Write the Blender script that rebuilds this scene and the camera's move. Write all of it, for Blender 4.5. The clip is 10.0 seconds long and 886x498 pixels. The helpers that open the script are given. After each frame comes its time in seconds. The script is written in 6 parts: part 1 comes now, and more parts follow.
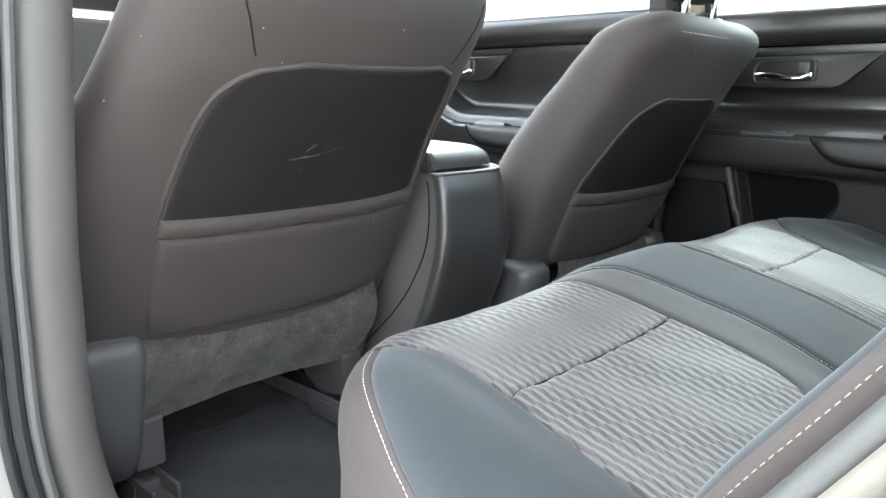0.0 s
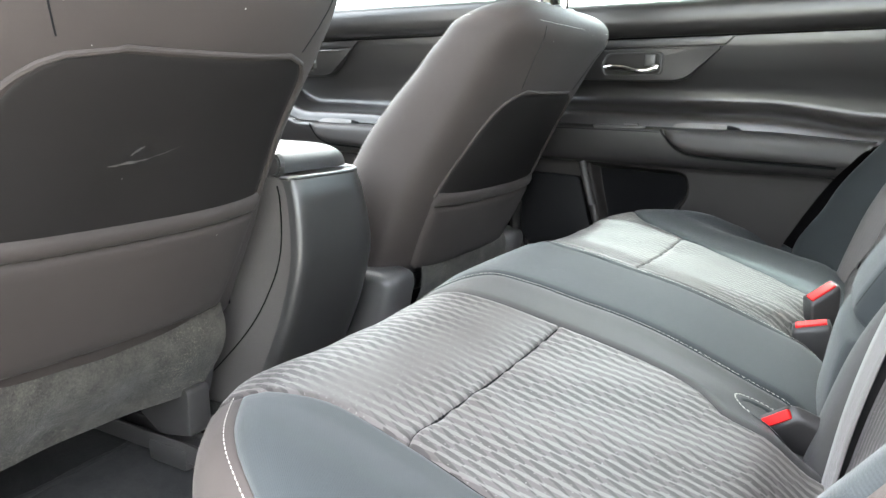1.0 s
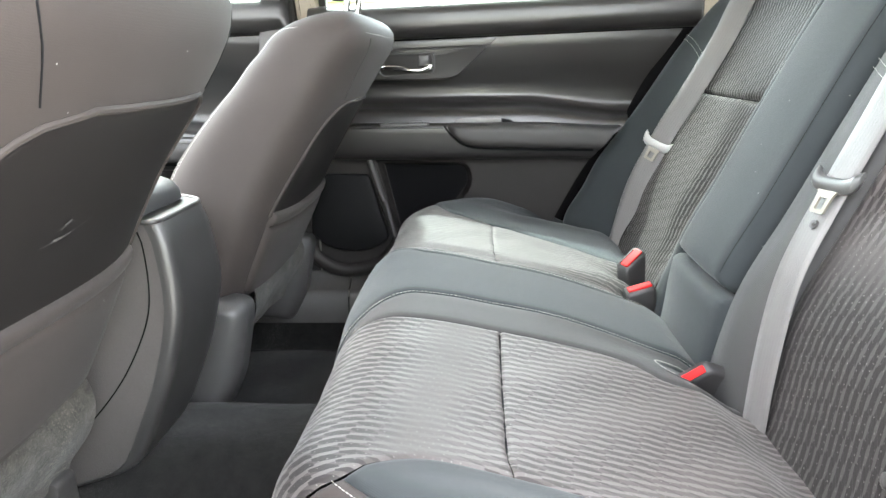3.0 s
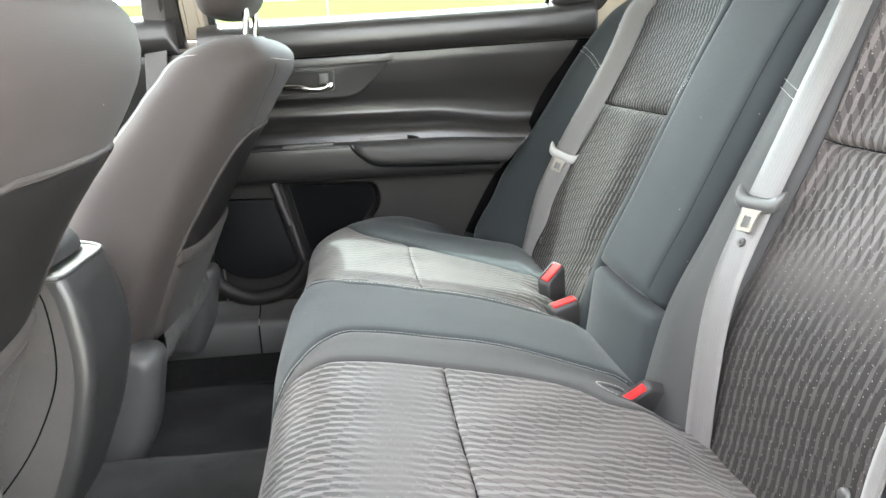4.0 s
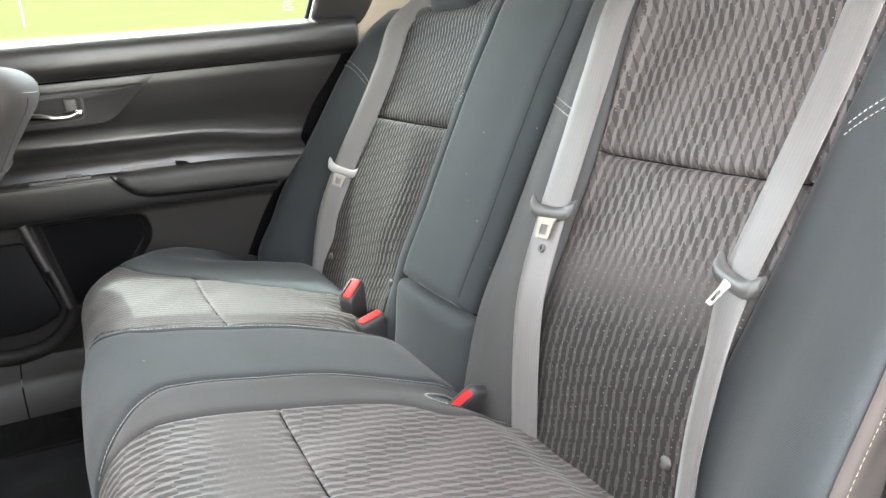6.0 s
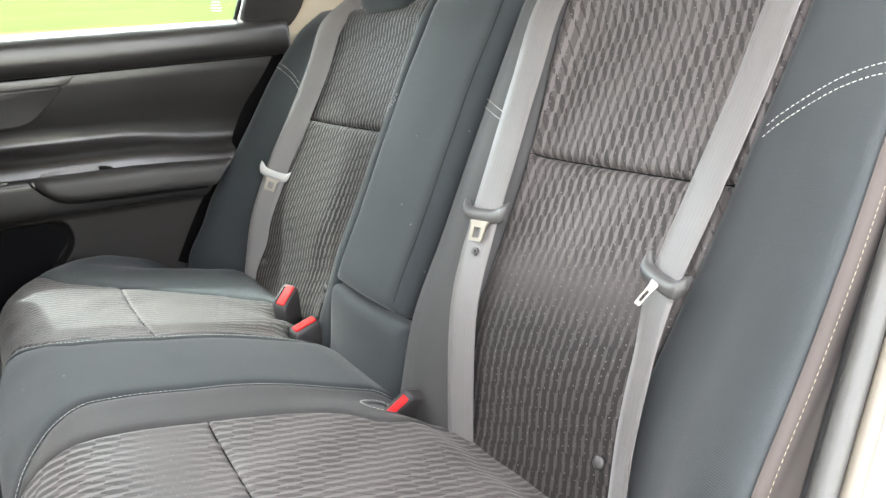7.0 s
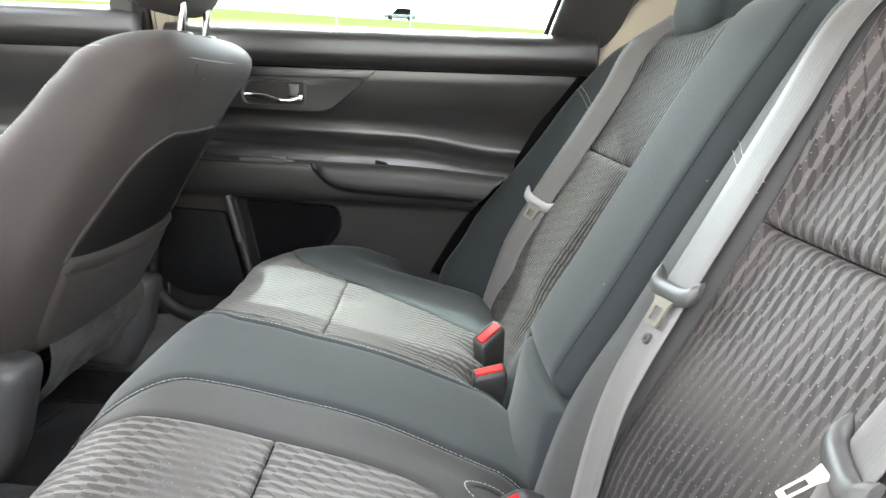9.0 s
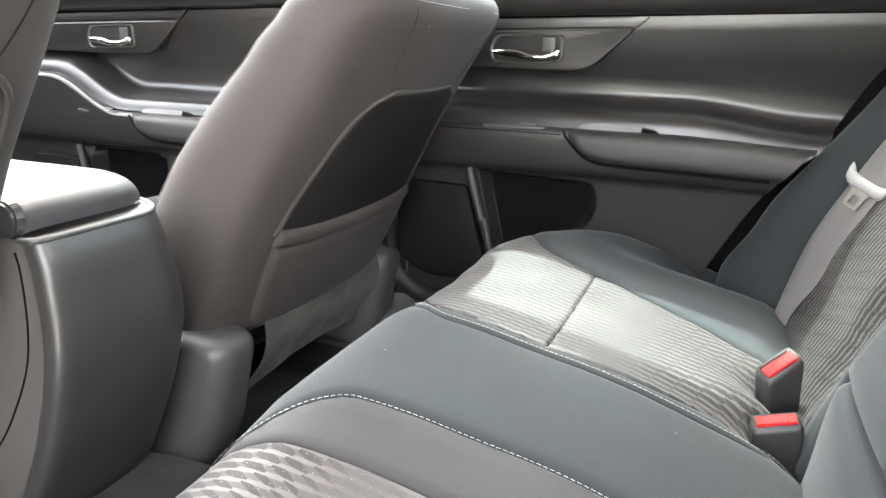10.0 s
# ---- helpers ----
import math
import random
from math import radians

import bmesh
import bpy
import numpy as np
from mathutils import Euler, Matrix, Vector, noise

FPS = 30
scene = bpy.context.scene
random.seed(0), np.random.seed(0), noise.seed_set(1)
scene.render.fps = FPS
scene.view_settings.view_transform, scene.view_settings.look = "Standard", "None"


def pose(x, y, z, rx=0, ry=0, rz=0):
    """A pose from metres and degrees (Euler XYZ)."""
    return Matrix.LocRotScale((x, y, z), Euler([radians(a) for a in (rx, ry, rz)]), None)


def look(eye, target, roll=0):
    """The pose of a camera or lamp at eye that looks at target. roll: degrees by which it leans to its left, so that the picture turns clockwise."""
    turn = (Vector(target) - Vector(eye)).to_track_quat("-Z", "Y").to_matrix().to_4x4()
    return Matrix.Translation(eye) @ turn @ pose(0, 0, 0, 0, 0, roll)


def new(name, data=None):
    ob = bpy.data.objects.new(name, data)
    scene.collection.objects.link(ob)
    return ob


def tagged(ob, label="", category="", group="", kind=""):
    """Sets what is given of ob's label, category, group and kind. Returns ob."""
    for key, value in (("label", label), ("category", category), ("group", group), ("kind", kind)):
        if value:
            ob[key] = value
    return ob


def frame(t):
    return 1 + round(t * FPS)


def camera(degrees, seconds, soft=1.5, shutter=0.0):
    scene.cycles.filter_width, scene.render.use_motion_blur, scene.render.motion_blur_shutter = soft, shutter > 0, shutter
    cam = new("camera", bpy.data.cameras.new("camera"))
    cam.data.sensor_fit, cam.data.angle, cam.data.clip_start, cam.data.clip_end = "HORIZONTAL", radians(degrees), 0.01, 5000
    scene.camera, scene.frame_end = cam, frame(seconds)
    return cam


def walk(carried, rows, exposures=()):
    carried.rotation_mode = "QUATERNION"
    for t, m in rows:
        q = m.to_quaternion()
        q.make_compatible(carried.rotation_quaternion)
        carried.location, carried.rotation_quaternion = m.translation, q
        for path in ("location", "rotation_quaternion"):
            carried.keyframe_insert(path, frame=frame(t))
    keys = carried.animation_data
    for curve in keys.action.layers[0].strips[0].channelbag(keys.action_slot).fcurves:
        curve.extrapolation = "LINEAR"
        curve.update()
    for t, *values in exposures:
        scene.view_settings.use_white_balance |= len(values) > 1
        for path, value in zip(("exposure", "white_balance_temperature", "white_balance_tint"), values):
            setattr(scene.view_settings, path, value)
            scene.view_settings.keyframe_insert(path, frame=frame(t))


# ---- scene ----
cam = camera(61.5, 10.0)
PATH = [
    (0, (-1.013, -0.08, 0.574), (0.439, 1.226, 0.139), 1.5),
    (0.5, (-0.972, -0.028, 0.566), (0.618, 1.11, 0.144), 1.5),
    (1, (-0.942, 0.016, 0.563), (0.758, 0.978, 0.135), 1.2),
    (1.5, (-0.929, 0.058, 0.575), (0.866, 0.819, 0.13), 0.8),
    (2, (-0.984, 0.126, 0.592), (0.886, 0.664, 0.129), 0.2),
    (2.2, (-1.005, 0.165, 0.598), (0.886, 0.615, 0.13), -0.3),
    (3.3, (-1.039, 0.337, 0.635), (0.898, 0.347, 0.137), -1.3),
    (3.5, (-1.029, 0.339, 0.645), (0.906, 0.301, 0.14), -1.8),
    (4, (-1.001, 0.371, 0.66), (0.926, 0.173, 0.161), -2.4),
    (4.5, (-0.985, 0.402, 0.673), (0.917, 0.031, 0.179), -2.7),
    (5, (-0.981, 0.422, 0.673), (0.877, -0.126, 0.173), -3.0),
    (5.5, (-0.981, 0.441, 0.691), (0.818, -0.263, 0.173), -3.3),
    (6, (-0.979, 0.447, 0.701), (0.759, -0.382, 0.162), -3.9),
    (7.5, (-0.976, 0.408, 0.699), (0.677, -0.584, 0.165), -3.2),
    (8, (-0.975, 0.305, 0.671), (0.749, -0.579, 0.174), -1.0),
    (8.5, (-0.931, 0.205, 0.67), (0.945, -0.337, 0.239), 2.0),
    (9, (-0.86, 0.155, 0.654), (1.092, 0.112, 0.224), 3.6),
    (9.5, (-0.746, 0.135, 0.654), (1.16, 0.524, 0.187), 3.4),
    (10, (-0.62, 0.137, 0.616), (1.187, 0.814, 0.092), 1.7),
]
EXPOSURES = [(0, 4.63, 6500, 6.5), (0.5, 4.92, 6680, 6.6), (1, 4.96, 6750, 7.2), (2, 4.98, 6850, 8), (3.5, 5.1, 6930, 8.5), (4.5, 4.96, 6950, 8.5), (6, 4.89, 7050, 10.5), (7.5, 4.66, 7080, 10.5), (8, 4.53, 7040, 10.3), (8.5, 4.56, 7000, 10), (9, 4.74, 7000, 9.5), (9.5, 4.93, 7000, 9.6), (10, 5.18, 7150, 12)]
walk(cam, [(t, look(eye, target, roll)) for t, eye, target, roll in PATH], EXPOSURES)

# ---- world, sun, exposure ----
SUN_TO = Vector((0.495, 0.18, 0.90)).normalized()
world = bpy.data.worlds.new("world")
scene.world = world
world.use_nodes = True
wt = world.node_tree
sky = wt.nodes.new("ShaderNodeTexSky")
sky.sky_type, sky.sun_disc = "NISHITA", False
sky.sun_elevation = math.asin(SUN_TO.z)
sky.sun_rotation = math.atan2(SUN_TO.x, SUN_TO.y)
sky.air_density, sky.dust_density, sky.ozone_density = 1.0, 4.0, 1.0
haze = wt.nodes.new("ShaderNodeHueSaturation")
haze.inputs["Saturation"].default_value = 0.36
wt.links.new(sky.outputs[0], haze.inputs["Color"])
wt.links.new(haze.outputs[0], wt.nodes["Background"].inputs[0])
wt.nodes["Background"].inputs[1].default_value = 0.15
sun = new("sun", bpy.data.lights.new("sun", "SUN"))
sun.data.energy, sun.data.angle, sun.data.color = 0.66, radians(0.53), (0.93, 1.0, 0.985)
sun.matrix_world = look((3, 0, 8), Vector((3, 0, 8)) - SUN_TO)


# ---- small helpers ----
import functools

def spl(x, pts):
    """A smooth curve through (x, value) pairs."""
    n = len(pts)
    if x <= pts[0][0]:
        return pts[0][1]
    if x >= pts[-1][0]:
        return pts[-1][1]
    i = max(k for k in range(n - 1) if pts[k][0] <= x)
    (x0, y0), (x1, y1) = pts[i], pts[i + 1]
    h = x1 - x0

    def slope(k):
        if k == 0 or k == n - 1:
            j = min(max(k, 1), n - 1)
            return (pts[j][1] - pts[j - 1][1]) / (pts[j][0] - pts[j - 1][0])
        d0 = (pts[k][1] - pts[k - 1][1]) / (pts[k][0] - pts[k - 1][0])
        d1 = (pts[k + 1][1] - pts[k][1]) / (pts[k + 1][0] - pts[k][0])
        return 0.0 if d0 * d1 <= 0 else 2 * d0 * d1 / (d0 + d1)

    t = (x - x0) / h
    m0, m1 = slope(i) * h, slope(i + 1) * h
    return (2 * t**3 - 3 * t * t + 1) * y0 + (t**3 - 2 * t * t + t) * m0 + (3 * t * t - 2 * t**3) * y1 + (t**3 - t * t) * m1


def sstep(a, b, x):
    t = min(max((x - a) / (b - a), 0.0), 1.0)
    return t * t * (3 - 2 * t)


class Line:
    """A smooth curve through points, by its length."""

    def __init__(self, pts):
        pts = [Vector(p) for p in pts]
        d = [0.0]
        for a, b in zip(pts, pts[1:]):
            d.append(d[-1] + (b - a).length)
        self.length, self.dim = d[-1], len(pts[0])
        self.d = d
        k = [[(s, p[i]) for s, p in zip(d, pts)] for i in range(self.dim)]
        self.n = max(24 * len(pts), 160)
        self.table = [tuple(spl(self.length * j / self.n, q) for q in k) for j in range(self.n + 1)]

    def __call__(self, s):
        f = min(max(s / self.length, 0.0), 1.0) * self.n
        j = min(int(f), self.n - 1)
        f -= j
        return Vector([a + (b - a) * f for a, b in zip(self.table[j], self.table[j + 1])])

    def way(self, s):
        a, b = self(max(s - 0.003, 0)), self(min(s + 0.003, self.length))
        return (b - a).normalized()


def part(name, bm, material, parent=None, label="", smooth=35):
    """Links a bmesh as one mesh object under a thing or a part."""
    if smooth is not None:
        for f in bm.faces:
            f.smooth = True
        for e in bm.edges:
            if len(e.link_faces) == 2 and e.calc_face_angle(0) > radians(smooth):
                e.smooth = False
    me = bpy.data.meshes.new(name)
    bm.to_mesh(me)
    bm.free()
    me.materials.append(material)
    ob = new(name, me)
    ob.parent = parent
    if label:
        ob["label"] = label
    return ob


def thing(name, label, category, group="", kind=""):
    ob = new(name)
    ob.empty_display_size = 0.05
    return tagged(ob, label, category, group, kind)


def grid(fn, us, vs, close_u=False, flip=False):
    """A sheet of quads; fn(u, v) gives a place, or a place and its texture pair."""
    bm = bmesh.new()
    uvl = bm.loops.layers.uv.new("UVMap")
    rows, tex = [], {}
    for v in vs:
        row = []
        for u in us:
            r = fn(u, v)
            p, t = r if isinstance(r, tuple) else (r, (u, v))
            vert = bm.verts.new(p)
            tex[vert] = t
            row.append(vert)
        rows.append(row)
    n = len(us)
    for r0, r1 in zip(rows, rows[1:]):
        for i in range(n if close_u else n - 1):
            j = (i + 1) % n
            q = (r0[i], r0[j], r1[j], r1[i])
            f = bm.faces.new(q[::-1] if flip else q)
            for lp in f.loops:
                lp[uvl].uv = tex[lp.vert]
    return bm


def lin(a, b, n):
    return [a + (b - a) * i / (n - 1) for i in range(n)]


def cap(bm, verts):
    try:
        bm.faces.new(verts)
    except ValueError:
        pass


def tube(pts, r, n=8, closed=False, flat=1.0, up=None):
    """A round or flattened bar along points."""
    pts = [Vector(p) for p in pts]
    bm = bmesh.new()
    rings = []
    m = len(pts)
    ref = Vector(up) if up else Vector((0, 0, 1))
    for i, p in enumerate(pts):
        a, b = (pts[i - 1], pts[(i + 1) % m]) if closed else (pts[max(i - 1, 0)], pts[min(i + 1, m - 1)])
        w = (b - a).normalized()
        rf = ref if abs(w.dot(ref)) < 0.95 else Vector((1, 0, 0))
        s = w.cross(rf).normalized()
        q = s.cross(w)
        rings.append([bm.verts.new(p + s * r * math.cos(2 * math.pi * k / n) + q * r * flat * math.sin(2 * math.pi * k / n)) for k in range(n)])
    for a, b in zip(rings, rings[1:] + (rings[:1] if closed else [])):
        for k in range(n):
            bm.faces.new((a[k], a[(k + 1) % n], b[(k + 1) % n], b[k]))
    if not closed:
        bm.faces.new(rings[0][::-1])
        bm.faces.new(rings[-1])
    bmesh.ops.recalc_face_normals(bm, faces=bm.faces)
    return bm


def box(size, m=None, bevel=0.004, seg=2, bm=None):
    """A bevelled block of that size round the origin of m."""
    b = bmesh.new()
    bmesh.ops.create_cube(b, size=1)
    bmesh.ops.scale(b, vec=size, verts=b.verts)
    if bevel:
        bmesh.ops.bevel(b, geom=b.edges[:], offset=bevel, segments=seg, profile=0.5, affect="EDGES")
    if m is not None:
        bmesh.ops.transform(b, matrix=m, verts=b.verts)
    if bm is None:
        return b
    join(bm, b)
    return bm


def join(bm, other):
    new_verts = [bm.verts.new(v.co) for v in other.verts]
    other.verts.index_update()
    for f in other.faces:
        bm.faces.new([new_verts[v.index] for v in f.verts])
    other.free()
    return bm


def prism(outline, axis, a, b, bevel=0.003):
    """A slab with an outline of pairs, from a to b along an axis ('x': pairs are y, z; 'y': x, z; 'z': x, y)."""
    bm = bmesh.new()

    def put(p, h):
        return {"x": (h, p[0], p[1]), "y": (p[0], h, p[1]), "z": (p[0], p[1], h)}[axis]

    va = [bm.verts.new(put(p, a)) for p in outline]
    vb = [bm.verts.new(put(p, b)) for p in outline]
    n = len(outline)
    fa, fb = bm.faces.new(va), bm.faces.new(vb[::-1])
    for i in range(n):
        bm.faces.new((va[i], vb[i], vb[(i + 1) % n], va[(i + 1) % n]))
    bmesh.ops.recalc_face_normals(bm, faces=bm.faces)
    if bevel:
        bmesh.ops.bevel(bm, geom=list(set(fa.edges[:] + fb.edges[:])), offset=bevel, segments=2, profile=0.5, affect="EDGES")
    return bm


def rounded(pts, r, n=5):
    """An outline of pairs with its corners rounded by r (one number, or one for each corner)."""
    out, m = [], len(pts)
    rs = r if isinstance(r, (list, tuple)) else [r] * m
    for i in range(m):
        p, a, b = Vector(pts[i]), Vector(pts[i - 1]), Vector(pts[(i + 1) % m])
        q = min(rs[i], 0.48 * (a - p).length, 0.48 * (b - p).length)
        s, e = p + (a - p).normalized() * q, p + (b - p).normalized() * q
        for k in range(n + 1):
            t = k / n
            out.append(tuple(s * (1 - t) ** 2 + p * 2 * t * (1 - t) + e * t * t))
    return out


def steps(length, fine=0.013):
    """Shares of a length, close together near both ends."""
    ends = [e for e in (0, 0.002, 0.0045, 0.008, 0.0125) if e < length * 0.3]
    inner = max(int((length - 2 * ends[-1]) / fine), 2)
    mid = lin(ends[-1], length - ends[-1], inner + 1)
    return [v / length for v in ends[:-1] + mid + [length - e for e in ends[-2::-1]]]


class Skin:
    """A soft surface: base(x, s) is its place without padding; pad(x, s) lifts it along its normal."""

    def __init__(self, base, pad):
        self.base, self.pad = base, pad

    def normal(self, x, s):
        e = 0.004
        a = self.base(x + e, s) - self.base(x - e, s)
        b = self.base(x, s + e) - self.base(x, s - e)
        n = a.cross(b).normalized()
        return n

    def at(self, x, s, lift=0.0):
        return self.base(x, s) + self.normal(x, s) * (self.pad(x, s) + lift)

    def panel(self, xl, xr, s0, s1, puff=0.003, dip=0.007, r=0.013, fine=0.013, creases=()):
        """A padded piece of cover between two side lines, which rolls in at its seams."""
        fl = xl if callable(xl) else (lambda s: xl)
        fr = xr if callable(xr) else (lambda s: xr)
        sm = (s0 + s1) / 2
        w, ln = abs(fr(sm) - fl(sm)), abs(s1 - s0)

        def fn(a, b):
            s = s0 + (s1 - s0) * b
            x = fl(s) + (fr(s) - fl(s)) * a
            wl = abs(fr(s) - fl(s))
            d = min(a * wl, (1 - a) * wl, b * ln, (1 - b) * ln)
            q = 1 - min(d / r, 1.0)
            e = math.sqrt(max(1 - q * q, 0))
            lift = puff * e - dip * (1 - e)
            for fc in creases:
                lift += fc(x, s)
            return self.at(x, s, lift), (x, s)

        return grid(fn, steps(w, fine), steps(ln, fine))

    def stitches(self, path, pitch=0.0062, size=0.0042, width=0.0011, lift=0.0015):
        """Thread that shows as short dashes along (x, s) pairs."""
        line = Line([self.at(x, s, lift) for x, s in path])
        nl = [self.normal(x, s) for x, s in path]
        bm = bmesh.new()
        n = int(line.length / pitch)
        for i in range(n):
            c = (i + 0.5) * pitch
            k = min(int(c / line.length * (len(nl) - 1) + 0.5), len(nl) - 1)
            dash(bm, line(c), line.way(c), nl[k], size, width)
        return bm


def dash(bm, p, way, nrm, size, width):
    side = way.cross(nrm).normalized()
    up = side.cross(way).normalized()
    h = size / 2
    ring = []
    for e, w, u in ((-1, 0.35, 0.0), (-0.6, 1, 0.8), (0.6, 1, 0.8), (1, 0.35, 0.0)):
        c = p + way * h * e + up * width * u * 0.8
        ring.append([bm.verts.new(c + side * width * w), bm.verts.new(c + up * width * 0.7 * w), bm.verts.new(c - side * width * w)])
    for a, b in zip(ring, ring[1:]):
        bm.faces.new((a[0], a[1], b[1], b[0]))
        bm.faces.new((a[1], a[2], b[2], b[1]))


def ribbon(pts, sides, half, thick=0.0012, n=5):
    """A woven band along points; sides gives the way across it at each point."""
    line = Line(pts)
    m = max(int(line.length / 0.012), 8)
    key = [d for d in line.d]

    def across(s):
        v = Vector([spl(s, [(d, Vector(q)[i]) for d, q in zip(key, sides)]) for i in range(3)])
        w = line.way(s)
        v = v - w * v.dot(w)
        return v.normalized()

    us = [-1, -0.97, -0.5, 0, 0.5, 0.97, 1]
    prof = [(u, thick * (0.5 if abs(u) < 0.99 else 0)) for u in us] + [(u, -thick * 0.5) for u in us[-2:0:-1]]

    def fn(k, s):
        u, h = prof[k]
        a = across(s)
        nn = a.cross(line.way(s)).normalized()
        return line(s) + a * half * u + nn * h, (u * half, s)

    return grid(fn, list(range(len(prof))), lin(0, line.length, m), close_u=True)


# ---- materials ----
def material(name):
    m = bpy.data.materials.new(name)
    m.use_nodes = True
    nt = m.node_tree
    return m, nt, nt.nodes["Principled BSDF"]


def math_node(nt, op, a, b=None, c=None):
    n = nt.nodes.new("ShaderNodeMath")
    n.operation = op
    for i, v in enumerate((a, b, c)):
        if v is None:
            continue
        if isinstance(v, (int, float)):
            n.inputs[i].default_value = v
        else:
            nt.links.new(v, n.inputs[i])
    return n.outputs[0]


def noise_node(nt, vec, scale, detail=4.0, rough=0.55):
    n = nt.nodes.new("ShaderNodeTexNoise")
    n.inputs["Scale"].default_value = scale
    n.inputs["Detail"].default_value = detail
    n.inputs["Roughness"].default_value = rough
    if vec is not None:
        nt.links.new(vec, n.inputs["Vector"])
    return n.outputs["Fac"]


def mix_col(nt, fac, a, b):
    n = nt.nodes.new("ShaderNodeMix")
    n.data_type = "RGBA"
    for i, v in ((0, fac), (6, a), (7, b)):
        if isinstance(v, (int, float)):
            n.inputs[i].default_value = v
        elif isinstance(v, tuple):
            n.inputs[i].default_value = (*v, 1.0)
        else:
            nt.links.new(v, n.inputs[i])
    return n.outputs[2]


def ramp(nt, fac, a, b):
    return math_node(nt, "MINIMUM", math_node(nt, "MAXIMUM", math_node(nt, "MULTIPLY_ADD", fac, 1 / (b - a), -a / (b - a)), 0.0), 1.0)


def bump(nt, bsdf, height, strength=0.3, dist=0.002):
    n = nt.nodes.new("ShaderNodeBump")
    n.inputs["Strength"].default_value = strength
    n.inputs["Distance"].default_value = dist
    nt.links.new(height, n.inputs["Height"])
    nt.links.new(n.outputs[0], bsdf.inputs["Normal"])


def obj_vec(nt):
    return nt.nodes.new("ShaderNodeTexCoord").outputs["Object"]


def uv_split(nt):
    tc = nt.nodes.new("ShaderNodeTexCoord")
    sp = nt.nodes.new("ShaderNodeSeparateXYZ")
    nt.links.new(tc.outputs["UV"], sp.inputs[0])
    return sp.outputs[0], sp.outputs[1], tc.outputs["UV"]


def grainy(name, base, dark, rough, grain=900.0, depth=0.25, patch=6.0, spec=0.5, metallic=0.0, sheen=0.0, rough2=None, dist=0.0008):
    """A surface with fine grain, broad unevenness and a little wear."""
    m, nt, b = material(name)
    v = obj_vec(nt)
    broad = noise_node(nt, v, patch, 3)
    fine = noise_node(nt, v, grain, 2)
    both = math_node(nt, "ADD", math_node(nt, "MULTIPLY", broad, 0.65), math_node(nt, "MULTIPLY", fine, 0.35))
    nt.links.new(mix_col(nt, ramp(nt, both, 0.3, 0.7), dark, base), b.inputs["Base Color"])
    r2 = rough if rough2 is None else rough2
    nt.links.new(math_node(nt, "MULTIPLY_ADD", broad, r2 - rough + 0.08, rough - 0.04), b.inputs["Roughness"])
    b.inputs["Specular IOR Level"].default_value = spec
    b.inputs["Metallic"].default_value = metallic
    b.inputs["Sheen Weight"].default_value = sheen
    b.inputs["Sheen Roughness"].default_value = 0.45
    bump(nt, b, fine, depth, dist)
    return m


def cloth(name, base, dark, pitch=0.0016, sheen=0.25, lint=0.0, rough=0.78, spec=0.35, rib_depth=0.35):
    """Plain woven seat cloth with fine ribs across it, in texture metres."""
    m, nt, b = material(name)
    u, w, uv = uv_split(nt)
    v = obj_vec(nt)
    rib = math_node(nt, "SINE", math_node(nt, "MULTIPLY_ADD", noise_node(nt, v, 40, 2), 1.4, math_node(nt, "MULTIPLY", w, 2 * math.pi / pitch)))
    broad = noise_node(nt, v, 9, 4)
    fine = noise_node(nt, v, 1400, 2)
    fac = math_node(nt, "ADD", math_node(nt, "MULTIPLY", broad, 0.6), math_node(nt, "MULTIPLY", fine, 0.4))
    col = mix_col(nt, ramp(nt, fac, 0.3, 0.7), dark, base)
    if lint:
        vo = nt.nodes.new("ShaderNodeTexVoronoi")
        vo.inputs["Scale"].default_value = 26
        nt.links.new(v, vo.inputs["Vector"])
        dot = math_node(nt, "LESS_THAN", vo.outputs["Distance"], 0.028)
        keep = math_node(nt, "GREATER_THAN", noise_node(nt, v, 14, 1), 0.52)
        col = mix_col(nt, math_node(nt, "MULTIPLY", math_node(nt, "MULTIPLY", dot, keep), lint), col, (0.5, 0.5, 0.48))
    nt.links.new(col, b.inputs["Base Color"])
    b.inputs["Roughness"].default_value = rough
    b.inputs["Specular IOR Level"].default_value = spec
    b.inputs["Sheen Weight"].default_value = sheen
    b.inputs["Sheen Roughness"].default_value = 0.4
    bump(nt, b, math_node(nt, "ADD", math_node(nt, "MULTIPLY", rib, rib_depth), fine), 0.22, 0.0006)
    return m


